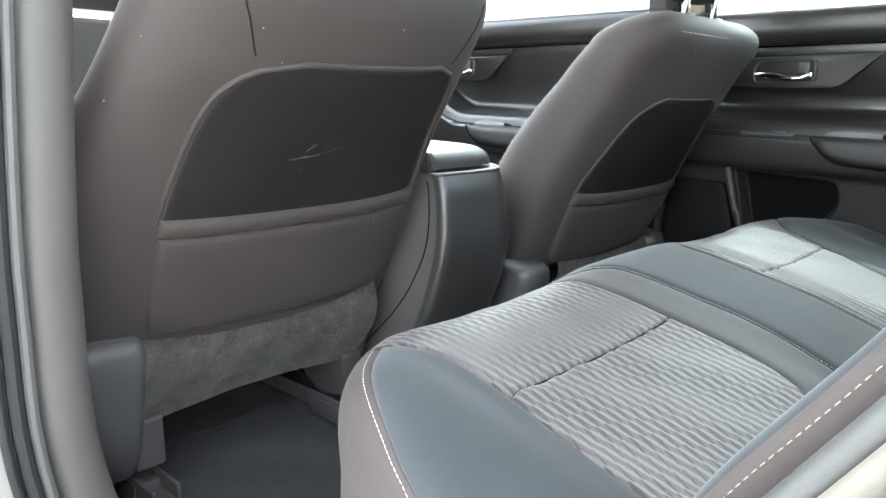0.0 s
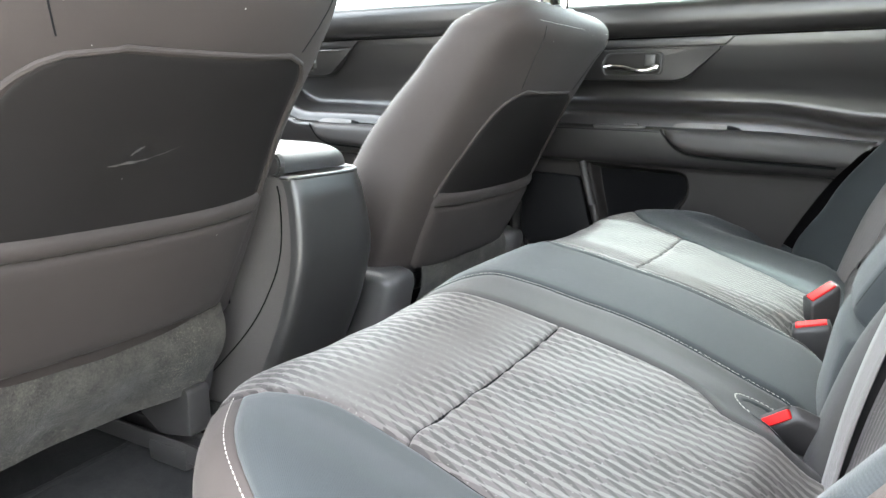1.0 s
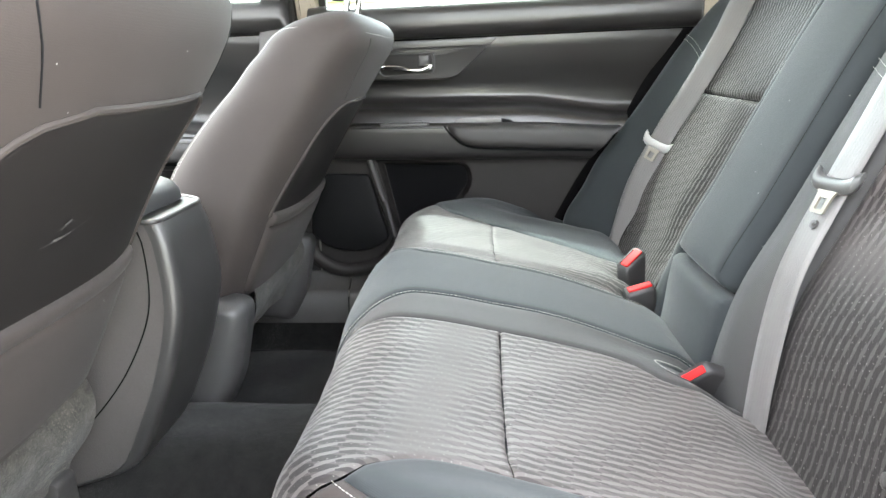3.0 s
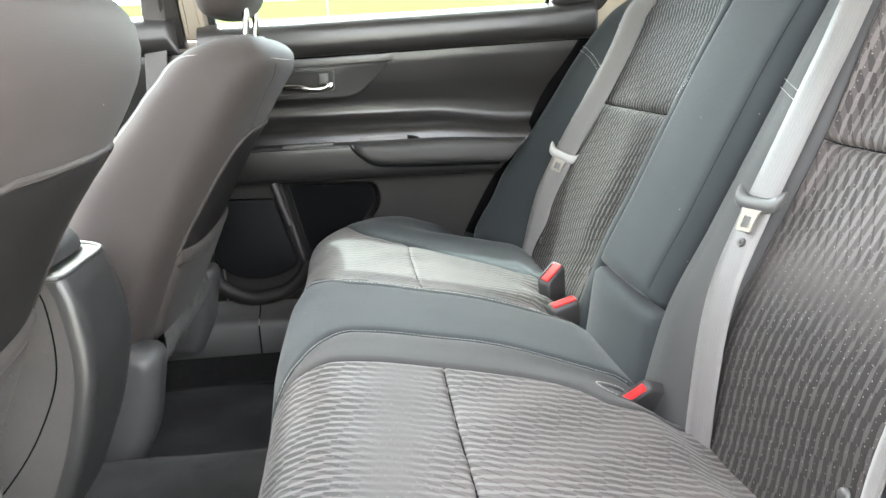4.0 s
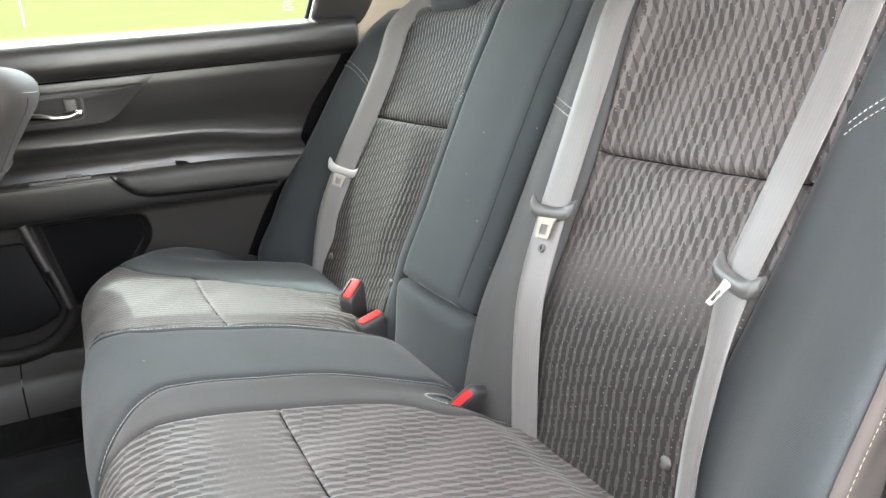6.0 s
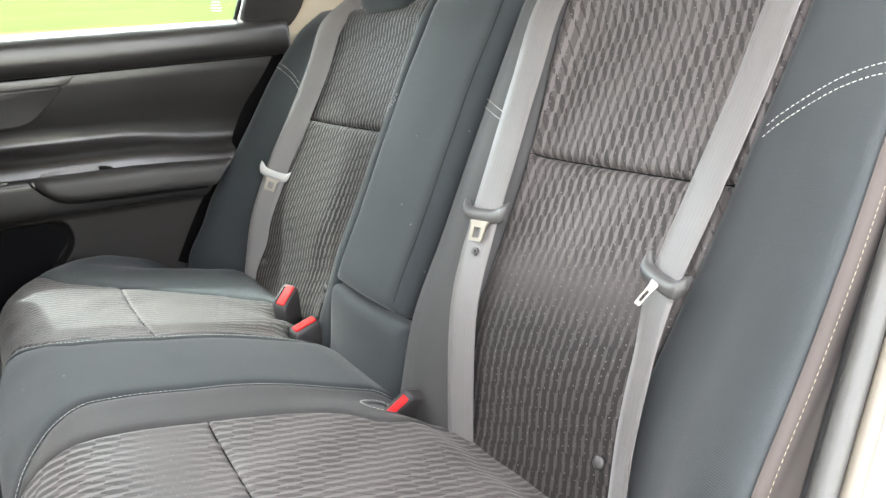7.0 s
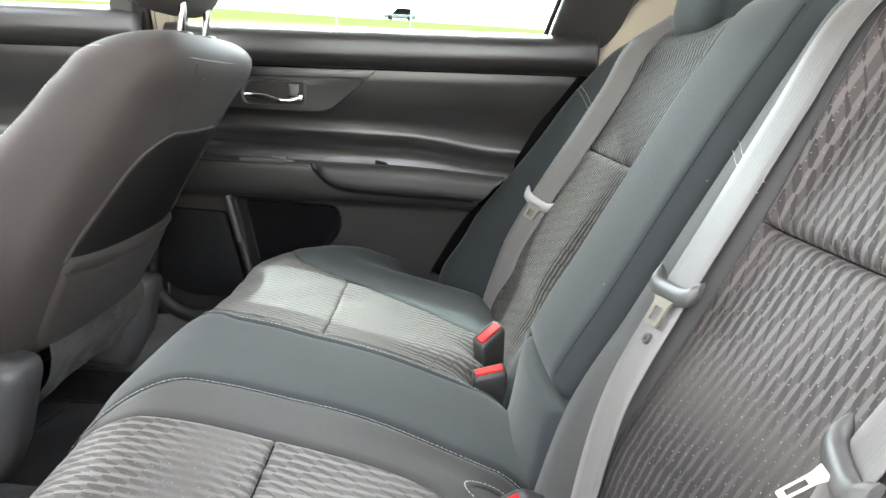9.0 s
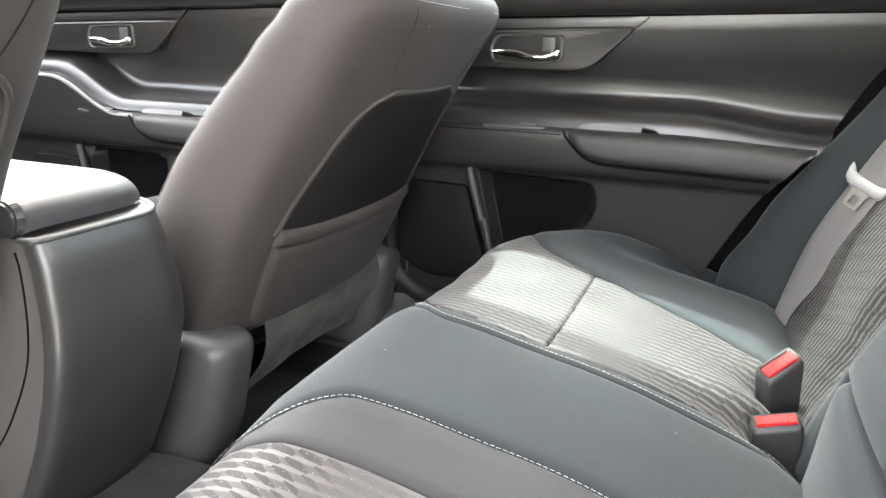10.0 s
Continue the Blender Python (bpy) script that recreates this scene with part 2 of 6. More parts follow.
def lozenge_cloth(name, band_at, strong_side, cut, gloss, tone=1.0, deep=None):
    """Seat insert cloth: pale ribs with dark slanting lozenges between them, which swell, shrink and fade, and pin dots."""
    m, nt, b = material(name)
    u, w, uv = uv_split(nt)
    v = obj_vec(nt)
    mn = lambda op, p, q=None, r=None: math_node(nt, op, p, q, r)
    wob = mn("MULTIPLY_ADD", noise_node(nt, v, 26, 2), 0.14, -0.07)
    c = mn("ADD", mn("DIVIDE", u, 0.0126), wob)
    col_i = mn("FLOOR", c)
    du = mn("SUBTRACT", mn("FRACT", c), 0.5)
    jit = mn("MULTIPLY", mn("FRACT", mn("MULTIPLY", mn("SINE", mn("MULTIPLY", col_i, 12.9898)), 43.758)), 0.30)
    r = mn("ADD", mn("ADD", mn("DIVIDE", w, 0.0236), mn("MULTIPLY", col_i, 0.17)), jit)
    dv = mn("SUBTRACT", mn("FRACT", r), 0.5)
    # figure fades out in one band; beyond it the lozenges are long bars on a darker ground, the turn of sheen put into
    # the colour
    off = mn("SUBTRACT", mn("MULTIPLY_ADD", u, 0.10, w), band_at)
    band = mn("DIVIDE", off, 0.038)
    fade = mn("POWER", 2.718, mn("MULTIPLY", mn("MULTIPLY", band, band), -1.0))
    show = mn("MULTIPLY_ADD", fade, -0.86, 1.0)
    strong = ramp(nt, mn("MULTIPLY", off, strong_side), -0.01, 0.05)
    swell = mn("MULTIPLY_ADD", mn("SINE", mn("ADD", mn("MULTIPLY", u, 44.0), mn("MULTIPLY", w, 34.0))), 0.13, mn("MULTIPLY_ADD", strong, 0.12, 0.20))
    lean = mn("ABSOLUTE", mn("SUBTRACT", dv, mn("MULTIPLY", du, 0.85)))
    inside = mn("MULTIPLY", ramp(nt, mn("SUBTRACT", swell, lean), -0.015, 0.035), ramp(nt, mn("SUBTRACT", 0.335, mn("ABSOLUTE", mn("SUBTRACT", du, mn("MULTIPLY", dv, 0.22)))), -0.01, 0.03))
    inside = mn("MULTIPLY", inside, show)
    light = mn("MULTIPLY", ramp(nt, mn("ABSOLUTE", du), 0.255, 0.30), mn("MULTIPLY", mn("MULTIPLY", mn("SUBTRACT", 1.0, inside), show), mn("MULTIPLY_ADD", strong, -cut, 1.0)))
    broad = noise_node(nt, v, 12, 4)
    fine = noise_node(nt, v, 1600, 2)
    # scales the whole colour, for lit and shaded copies of the cloth
    toned = lambda *c: tuple(q * tone for q in c)
    ground = mix_col(nt, broad, toned(0.051, 0.0448, 0.0432), toned(0.063, 0.0556, 0.0537))
    ground = mix_col(nt, mn("MULTIPLY", strong, 0.66 * cut if deep is None else deep), ground, toned(0.018, 0.0160, 0.0158))
    col = mix_col(nt, light, ground, mix_col(nt, broad, toned(0.077, 0.0680, 0.0655), toned(0.093, 0.0822, 0.0795)))
    col = mix_col(nt, mn("MULTIPLY", inside, mn("MULTIPLY_ADD", strong, 0.31, 0.65)), col, toned(0.0195, 0.0172, 0.0170))
    # pin dots, two to a rib
    du2 = mn("SUBTRACT", mn("FRACT", mn("ADD", mn("MULTIPLY", c, 1.5), 0.5)), 0.5)
    row = mn("MULTIPLY", mn("FLOOR", mn("ADD", mn("MULTIPLY", c, 1.5), 0.5)), 0.5)
    dv2 = mn("SUBTRACT", mn("FRACT", mn("ADD", mn("DIVIDE", w, 0.0076), row)), 0.5)
    d2 = mn("ADD", mn("MULTIPLY", mn("MULTIPLY", du2, du2), 1.2), mn("MULTIPLY", dv2, dv2))
    dot = mn("LESS_THAN", d2, 0.0085)
    some = ramp(nt, noise_node(nt, v, 300, 1), 0.42, 0.64)
    col = mix_col(nt, mn("MULTIPLY", dot, some), col, (0.165, 0.158, 0.148))
    nt.links.new(col, b.inputs["Base Color"])
    nt.links.new(mn("MULTIPLY_ADD", light, -0.08, 0.56), b.inputs["Roughness"])
    nt.links.new(mn("MULTIPLY_ADD", light, 0.20, gloss), b.inputs["Specular IOR Level"])
    b.inputs["Sheen Weight"].default_value = 0.12
    b.inputs["Sheen Roughness"].default_value = 0.32
    b.inputs["Sheen Tint"].default_value = (1.0, 0.96, 0.94, 1.0)
    weave = mn("SINE", mn("MULTIPLY", mn("ADD", w, u), 2 * math.pi / 0.0015))
    hgt = mn("ADD", mn("MULTIPLY", mn("SUBTRACT", light, inside), 0.5), mn("MULTIPLY", mn("ADD", fine, mn("MULTIPLY", weave, 0.2)), 0.4))
    bump(nt, b, hgt, 0.25, 0.0006)
    return m


def webbing(name):
    m, nt, b = material(name)
    u, w, uv = uv_split(nt)
    tw = math_node(nt, "SINE", math_node(nt, "MULTIPLY", math_node(nt, "ADD", w, math_node(nt, "MULTIPLY", math_node(nt, "PINGPONG", u, 0.006), 1.6)), 2 * math.pi / 0.0034))
    ribs = math_node(nt, "SINE", math_node(nt, "MULTIPLY", u, 2 * math.pi / 0.0052))
    v = obj_vec(nt)
    broad = noise_node(nt, v, 14, 3)
    h = math_node(nt, "ADD", math_node(nt, "MULTIPLY", tw, 0.5), math_node(nt, "MULTIPLY", ribs, 0.22))
    col = mix_col(nt, broad, (0.100, 0.092, 0.0895), (0.126, 0.117, 0.114))
    col = mix_col(nt, ramp(nt, h, -0.75, -0.1), (0.082, 0.076, 0.074), col)
    nt.links.new(col, b.inputs["Base Color"])
    b.inputs["Roughness"].default_value = 0.42
    b.inputs["Specular IOR Level"].default_value = 0.55
    b.inputs["Sheen Weight"].default_value = 0.25
    b.inputs["Sheen Roughness"].default_value = 0.35
    bump(nt, b, h, 0.22, 0.0005)
    return m


def carpet_mat(name, base, dark, speck, scale=500.0):
    m, nt, b = material(name)
    v = obj_vec(nt)
    fib = noise_node(nt, v, scale, 4, 0.7)
    clump = noise_node(nt, v, 42, 5, 0.65)
    broad = noise_node(nt, v, 7, 3)
    f = math_node(nt, "ADD", math_node(nt, "MULTIPLY", fib, 0.5), math_node(nt, "MULTIPLY", clump, 0.5))
    col = mix_col(nt, ramp(nt, f, 0.36, 0.64), dark, base)
    col = mix_col(nt, ramp(nt, math_node(nt, "MULTIPLY", fib, math_node(nt, "ADD", broad, 0.5)), 0.62, 0.72), col, speck)
    nt.links.new(col, b.inputs["Base Color"])
    b.inputs["Roughness"].default_value = 0.95
    b.inputs["Specular IOR Level"].default_value = 0.06
    b.inputs["Sheen Weight"].default_value = 0.12
    bump(nt, b, f, 0.8, 0.003)
    return m


CLOTH = cloth("black_seat_cloth", (0.0258, 0.0306, 0.0330), (0.0193, 0.0230, 0.0248), lint=0.3, sheen=0.13, spec=0.28)
CLOTH_BACK = cloth("brown_black_seat_cloth", (0.049, 0.0408, 0.0378), (0.038, 0.0316, 0.0293), lint=0.5, rough=0.68, spec=0.22, sheen=0.04, rib_depth=0.08)
# the black seat cloth again, with reflected brown averaged into its colour
CLOTH_STRIP = cloth("reflection_toned_seat_cloth", (0.0375, 0.0362, 0.0358), (0.0285, 0.0275, 0.0272), lint=0.4, rough=0.62, spec=0.30, sheen=0.10)
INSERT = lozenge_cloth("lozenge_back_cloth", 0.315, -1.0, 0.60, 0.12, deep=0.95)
# cushion copy lightened by a fifth; its brighter light is put into the colour
INSERT_SEAT = lozenge_cloth("lit_cushion_cloth", 0.378, 1.0, 0.0, 0.30, 1.2, deep=0.22)
# far place: same cloth again, with its shade and sheen put into darker, barred colours
INSERT_FAR = lozenge_cloth("shaded_barred_back_cloth", 1.2, -1.0, 0.15, 0.06, 0.76, deep=0.95)
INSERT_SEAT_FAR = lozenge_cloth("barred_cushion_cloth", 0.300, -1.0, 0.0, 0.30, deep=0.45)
POCKET = grainy("smooth_pocket_vinyl", (0.0185, 0.0165, 0.0160), (0.0140, 0.0126, 0.0122), 0.50, grain=700, depth=0.12, spec=0.22)
VINYL = grainy("soft_black_trim", (0.033, 0.0302, 0.0292), (0.026, 0.0238, 0.0232), 0.42, grain=1100, depth=0.3, rough2=0.62)
VINYL_DOOR = grainy("door_trim_vinyl", (0.0205, 0.0187, 0.0184), (0.0162, 0.0148, 0.0146), 0.26, grain=1000, depth=0.12, rough2=0.38, spec=0.75)
VINYL_LOW = grainy("lower_door_trim", (0.021, 0.0188, 0.018), (0.0165, 0.0148, 0.0142), 0.5, grain=900, depth=0.3, spec=0.2)
PLASTIC = grainy("hard_black_plastic", (0.053, 0.050, 0.049), (0.041, 0.039, 0.038), 0.36, grain=1500, depth=0.18, rough2=0.46)
COVER = grainy("recliner_cover_plastic", (0.064, 0.062, 0.062), (0.051, 0.049, 0.049), 0.36, grain=1400, depth=0.2, rough2=0.5)
CONSOLE = grainy("console_plastic", (0.036, 0.0345, 0.034), (0.029, 0.0277, 0.0272), 0.30, grain=1500, depth=0.15, rough2=0.40, spec=0.7)
CONSOLE_SOFT = grainy("console_soft_trim", (0.088, 0.080, 0.076), (0.066, 0.060, 0.057), 0.46, grain=420, depth=0.7, rough2=0.56)
LID = grainy("lid_leather", (0.034, 0.034, 0.036), (0.027, 0.027, 0.029), 0.46, grain=500, depth=0.3, rough2=0.54, spec=0.35)
# pull cup plastic, lightened so that its colour carries a reflection
CUP = grainy("reflection_toned_pull_cup", (0.17, 0.163, 0.16), (0.135, 0.13, 0.127), 0.4, grain=1200, depth=0.15)
PLASTIC_GREY = grainy("grey_sill_plastic", (0.085, 0.082, 0.080), (0.062, 0.060, 0.058), 0.48, grain=1300, depth=0.3)
PILLAR_GREY = grainy("grey_pillar_trim", (0.070, 0.065, 0.061), (0.055, 0.051, 0.048), 0.5, grain=1200, depth=0.25)
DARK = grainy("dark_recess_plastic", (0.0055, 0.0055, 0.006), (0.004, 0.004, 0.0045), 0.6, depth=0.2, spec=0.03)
GRILLE = grainy("speaker_mesh", (0.0075, 0.0075, 0.008), (0.004, 0.004, 0.0043), 0.6, grain=520, depth=0.5, spec=0.10)
RUBBER = grainy("black_rubber", (0.016, 0.016, 0.017), (0.011, 0.011, 0.012), 0.6, grain=600, depth=0.2, spec=0.25)
SEAL_GREY = grainy("grey_rubber_seal", (0.062, 0.061, 0.060), (0.046, 0.045, 0.045), 0.55, grain=600, depth=0.2)
SEAL_LIGHT = grainy("pale_grey_seal", (0.046, 0.046, 0.043), (0.037, 0.037, 0.035), 0.5, grain=600, depth=0.2)
SEAL_BROWN = grainy("beige_edge_trim", (0.125, 0.112, 0.090), (0.10, 0.09, 0.073), 0.6, grain=900, depth=0.25)
BEIGE = grainy("beige_trim_cloth", (0.46, 0.40, 0.315), (0.41, 0.355, 0.28), 0.85, grain=1600, depth=0.3)
PAINT = grainy("white_car_paint", (0.22, 0.215, 0.200), (0.20, 0.195, 0.181), 0.22, grain=300, depth=0.02, rough2=0.28)
CHROME = grainy("satin_chrome", (0.56, 0.55, 0.54), (0.48, 0.47, 0.46), 0.16, grain=300, depth=0.02, metallic=1.0)
LATCH = grainy("bright_latch_steel", (0.23, 0.208, 0.172), (0.185, 0.168, 0.14), 0.34, grain=500, depth=0.05, metallic=0.6)
RED = grainy("red_button_plastic", (0.60, 0.018, 0.018), (0.52, 0.014, 0.015), 0.62, grain=900, depth=0.1, spec=0.15)
THREAD = grainy("pale_thread", (0.50, 0.485, 0.445), (0.40, 0.385, 0.35), 0.7, grain=3000, depth=0.3)
THREAD_TAN = grainy("tan_thread", (0.20, 0.175, 0.13), (0.155, 0.135, 0.10), 0.7, grain=3000, depth=0.3)
THREAD_DARK = grainy("dark_thread", (0.012, 0.012, 0.013), (0.008, 0.008, 0.009), 0.8, grain=3000, depth=0.3, spec=0.1)
BELT = webbing("grey_belt_webbing")
BUCKLE = grainy("buckle_plastic", (0.032, 0.030, 0.030), (0.024, 0.022, 0.022), 0.45, grain=1500, depth=0.25)
TONGUE = grainy("tongue_plastic", (0.075, 0.074, 0.073), (0.055, 0.054, 0.054), 0.35, grain=1300, depth=0.15)
TONGUE_PALE = grainy("pale_tongue_plastic", (0.34, 0.33, 0.32), (0.28, 0.27, 0.27), 0.35, grain=1300, depth=0.15)
CARPET = carpet_mat("dark_floor_carpet", (0.021, 0.0203, 0.0198), (0.010, 0.010, 0.010), (0.07, 0.068, 0.064))
MAT = carpet_mat("black_mat_carpet", (0.031, 0.0307, 0.031), (0.015, 0.0149, 0.0152), (0.05, 0.049, 0.047), scale=700)
FELT = carpet_mat("grey_felt_carpet", (0.080, 0.074, 0.064), (0.024, 0.0225, 0.020), (0.19, 0.172, 0.135), scale=380)


def glass_mat(name, tint):
    m, nt, b = material(name)
    clear = nt.nodes.new("ShaderNodeBsdfTransparent")
    clear.inputs[0].default_value = (*tint, 1)
    gloss = nt.nodes.new("ShaderNodeBsdfGlossy")
    gloss.inputs["Roughness"].default_value = 0.0
    fres = nt.nodes.new("ShaderNodeFresnel")
    fres.inputs["IOR"].default_value = 1.25
    mx = nt.nodes.new("ShaderNodeMixShader")
    nt.links.new(fres.outputs[0], mx.inputs[0])
    nt.links.new(clear.outputs[0], mx.inputs[1])
    nt.links.new(gloss.outputs[0], mx.inputs[2])
    nt.links.new(mx.outputs[0], nt.nodes["Material Output"].inputs[0])
    return m


GLASS = glass_mat("clear_window_glass", (0.685, 0.75, 0.762))
GLASS_PALE = glass_mat("pale_window_glass", (0.90, 0.92, 0.915))


def grass_mat():
    m, nt, b = material("mown_grass")
    v = obj_vec(nt)
    broad = noise_node(nt, v, 0.35, 4)
    fine = noise_node(nt, v, 9, 5, 0.7)
    f = math_node(nt, "ADD", math_node(nt, "MULTIPLY", broad, 0.5), math_node(nt, "MULTIPLY", fine, 0.5))
    nt.links.new(mix_col(nt, ramp(nt, f, 0.35, 0.65), (0.052, 0.078, 0.022), (0.074, 0.100, 0.032)), b.inputs["Base Color"])
    b.inputs["Roughness"].default_value = 1.0
    b.inputs["Specular IOR Level"].default_value = 0.0
    bump(nt, b, fine, 0.4, 0.03)
    return m


GRASS = grass_mat()
CONCRETE = grainy("grey_concrete", (0.36, 0.352, 0.338), (0.29, 0.283, 0.272), 0.85, grain=60, depth=0.4, patch=0.8, dist=0.004)
CAR_DARK = grainy("dark_vehicle_paint", (0.20, 0.205, 0.215), (0.17, 0.175, 0.18), 0.3, grain=30, depth=0.02)

POLE = grainy("galvanised_pole", (0.34, 0.34, 0.34), (0.27, 0.27, 0.27), 0.5, grain=60, depth=0.1)


# ---- ground, distance ----
def ground_height(x, y):
    rise = 9.75 * min(max((x - 3.2) / 107.0, 0.0), 1.0)
    return -0.36 + rise + 0.05 * math.sin(x * 0.21 + 1.3) * math.sin(y * 0.17) * sstep(3, 9, abs(x))


def steps_out(far):
    out = [0.0]
    w = 1.2
    while out[-1] < far:
        out.append(out[-1] + w)
        w *= 1.09
    return [-v for v in out[:0:-1]] + out


gx = steps_out(1200)
ground = part("ground", grid(lambda u, v: Vector((u, v, ground_height(u, v))), gx, gx), GRASS)
tagged(ground, "bright green mown grass that rises to a low bank", "grass", kind="structure")
pave = part("pavement", box((9.0, 30.0, 0.3), pose(-3.2, 0, -0.48), bevel=0.02), CONCRETE)
tagged(pave, "grey concrete parking ground beneath the car", "pavement", kind="structure")

for fy in (1.33, 4.25):
    fx = 30.0
    fz = ground_height(fx, fy)
    tagged(part("pole", tube([(fx, fy, fz - 0.1), (fx, fy, fz + 5.5)], 0.035, 10), POLE), "thin grey metal pole standing on the grass", "pole", "thin poles")


def far_vehicle(name, label, mat, m, length, height):
    th = thing(name, label, "car")
    th.matrix_world = m
    h, n = height, length / 2
    low = rounded([(-n, 0.32), (n, 0.32), (n, 0.75), (n * 0.62, 0.86), (-n, 0.9)], 0.12)
    top = rounded([(-n * 0.86, 0.88), (n * 0.48, 0.88), (n * 0.16, h), (-n * 0.62, h)], 0.14)
    part("body", prism(low, "x", -0.85, 0.85, 0.06), mat, th)
    part("cabin", prism(top, "x", -0.72, 0.72, 0.08), DARK, th, "dark glazed cabin")
    for sy in (-0.6, 0.6):
        for sx in (-1, 1):
            w = bmesh.new()
            bmesh.ops.create_cone(w, cap_ends=True, segments=20, radius1=0.33, radius2=0.33, depth=0.2, matrix=pose(sx * 0.76, sy * n, 0.33, 0, 90, 0))
            part("wheel", w, RUBBER, th)
    return th


far_vehicle("parked_car", "dark car far away beyond the grass", CAR_DARK, pose(113.0, 6.1, ground_height(113, 6.1), 0, 0, 2), 4.7, 1.75)


# ---- car shell ----
def floor_z(x, y):
    hump = 0.135 * math.exp(-((abs(x) / 0.165) ** 3.2))
    under = 0.045 * sstep(0.93, 1.10, y)
    side = 0.11 * sstep(0.60, 0.69, abs(x))
    dip = 0.006 * math.sin(x * 31 + 1) * math.sin(y * 23)
    return -0.045 + hump + under * (1 - math.exp(-(x / 0.2) ** 2)) + side + dip * 0.6


floor_ob = part("floor", grid(lambda u, v: Vector((u, v, floor_z(u, v))), lin(-0.70, 0.70, 90), lin(-0.15, 1.95, 90)), CARPET)
tagged(floor_ob, "dark grey carpeted car floor with a centre tunnel", "floor", kind="structure")

# unseen; its right edge hangs down to stop sun leaking in above the rail
roof = part("ceiling", prism([(-0.545, 1.125), (-0.535, 1.15), (-0.51, 1.165), (-0.42, 1.20), (0.42, 1.20), (0.51, 1.165), (0.545, 1.12), (0.556, 1.06), (0.578, 1.06), (0.566, 1.135), (0.525, 1.195), (0.42, 1.24), (-0.42, 1.24), (-0.525, 1.195), (-0.56, 1.155), (-0.57, 1.125)], "y", -0.42, 1.02, 0.004), BEIGE)
tagged(roof, "pale beige cloth headliner under the roof", "ceiling", kind="structure")
roof_top = part("roof_panel", prism([(-0.57, 1.15), (-0.528, 1.205), (-0.42, 1.243), (0.42, 1.243), (0.528, 1.205), (0.57, 1.15), (0.58, 1.16), (0.52, 1.232), (0.42, 1.27), (-0.42, 1.27), (-0.52, 1.232), (-0.58, 1.16)], "y", -0.46, 1.06, 0.006), PAINT)
tagged(roof_top, "white painted steel roof of the car", "car roof", kind="structure")


def lean_in(bm):
    """The side of the car leans inwards above the waist."""
    for v in bm.verts:
        v.co.x -= 0.45 * max(v.co.z - 0.74, 0.0)
    return bm


def wall(name, label, bm, mat):
    return tagged(part(name, bm, mat), label, "car body", kind="structure")


wall("wall_front", "black bulkhead below the windscreen", box((1.46, 0.08, 0.86), pose(0, 1.98, 0.29), 0.02), VINYL)
wall("wall_rear", "dark panel behind the rear bench", box((1.40, 0.05, 0.72), pose(0, -0.47, 0.36), 0.01), DARK)
wall("parcel_shelf", "dark parcel shelf behind the rear seat", box((1.30, 0.55, 0.03), pose(0, -0.66, 0.715), 0.008), FELT)
wall("rear_deck", "white painted boot lid behind the rear window", box((1.4, 0.75, 0.06), pose(0, -1.35, 0.70, -4), 0.03), PAINT)
wall("wall_left", "black trimmed front door beside the driver", prism(rounded([(0.78, -0.12), (1.95, -0.12), (1.95, 0.72), (0.78, 0.74)], 0.03), "x", -0.80, -0.72, 0.01), VINYL)
wall("wall_right", "white painted outer side of the car", prism(rounded([(-0.45, -0.12), (1.95, -0.12), (1.95, 0.70), (-0.45, 0.735)], 0.03), "x", 0.755, 0.80, 0.01), PAINT)
wall("rear_quarter", "white painted rear quarter of the car", prism(rounded([(-1.6, -0.1), (-0.45, -0.1), (-0.45, 0.74), (-1.6, 0.70)], 0.03), "x", 0.69, 0.80, 0.01), PAINT)
# white painted left rear quarter with a step towards the jamb
wall("rear_quarter", "white painted rear quarter beside the open door", prism(rounded([(-1.6, -0.1), (-0.30, -0.1), (-0.16, 0.30), (-0.32, 0.74), (-1.6, 0.70)], 0.03), "x", -0.84, -0.775, 0.012), PAINT)
wall("door_sill", "white painted sill below the open door", prism(rounded([(-0.82, -0.18), (-0.70, -0.18), (-0.70, 0.045), (-0.78, 0.05), (-0.82, 0.0)], 0.015), "y", -0.15, 1.95, 0.004), PAINT)

wall("rear_quarter", "white painted roof side behind the rear window", lean_in(prism([(-0.155, 0.70), (-0.20, 0.84), (-0.275, 0.97), (-0.20, 1.08), (-0.03, 1.155), (0.75, 1.165), (0.75, 1.26), (-0.1, 1.26), (-0.75, 1.10), (-0.75, 0.9), (-0.50, 0.70)], "x", 0.750, 0.772, 0.004)), PAINT)
# roof rails above the doors and the pillars; unseen, the right rail set low to bound the sun patch
for sx, lift in ((1, 0.0), (-1, 0.075)):
    wall("roof_rail", "beige roof rail above the doors", tube([(sx * 0.705, 1.55, 0.90), (sx * 0.605, 1.15, 1.05 + lift), (sx * 0.572, 0.6, 1.050 + lift), (sx * 0.572, 0.0, 1.042 + lift), (sx * 0.595, -0.35, 1.00 + lift), (sx * 0.62, -0.6, 0.96)], 0.026, 10), BEIGE)
    wall("front_pillar", "beige windscreen pillar", tube([(sx * 0.72, 1.95, 0.72), (sx * 0.705, 1.55, 0.90)], 0.035, 8), BEIGE)


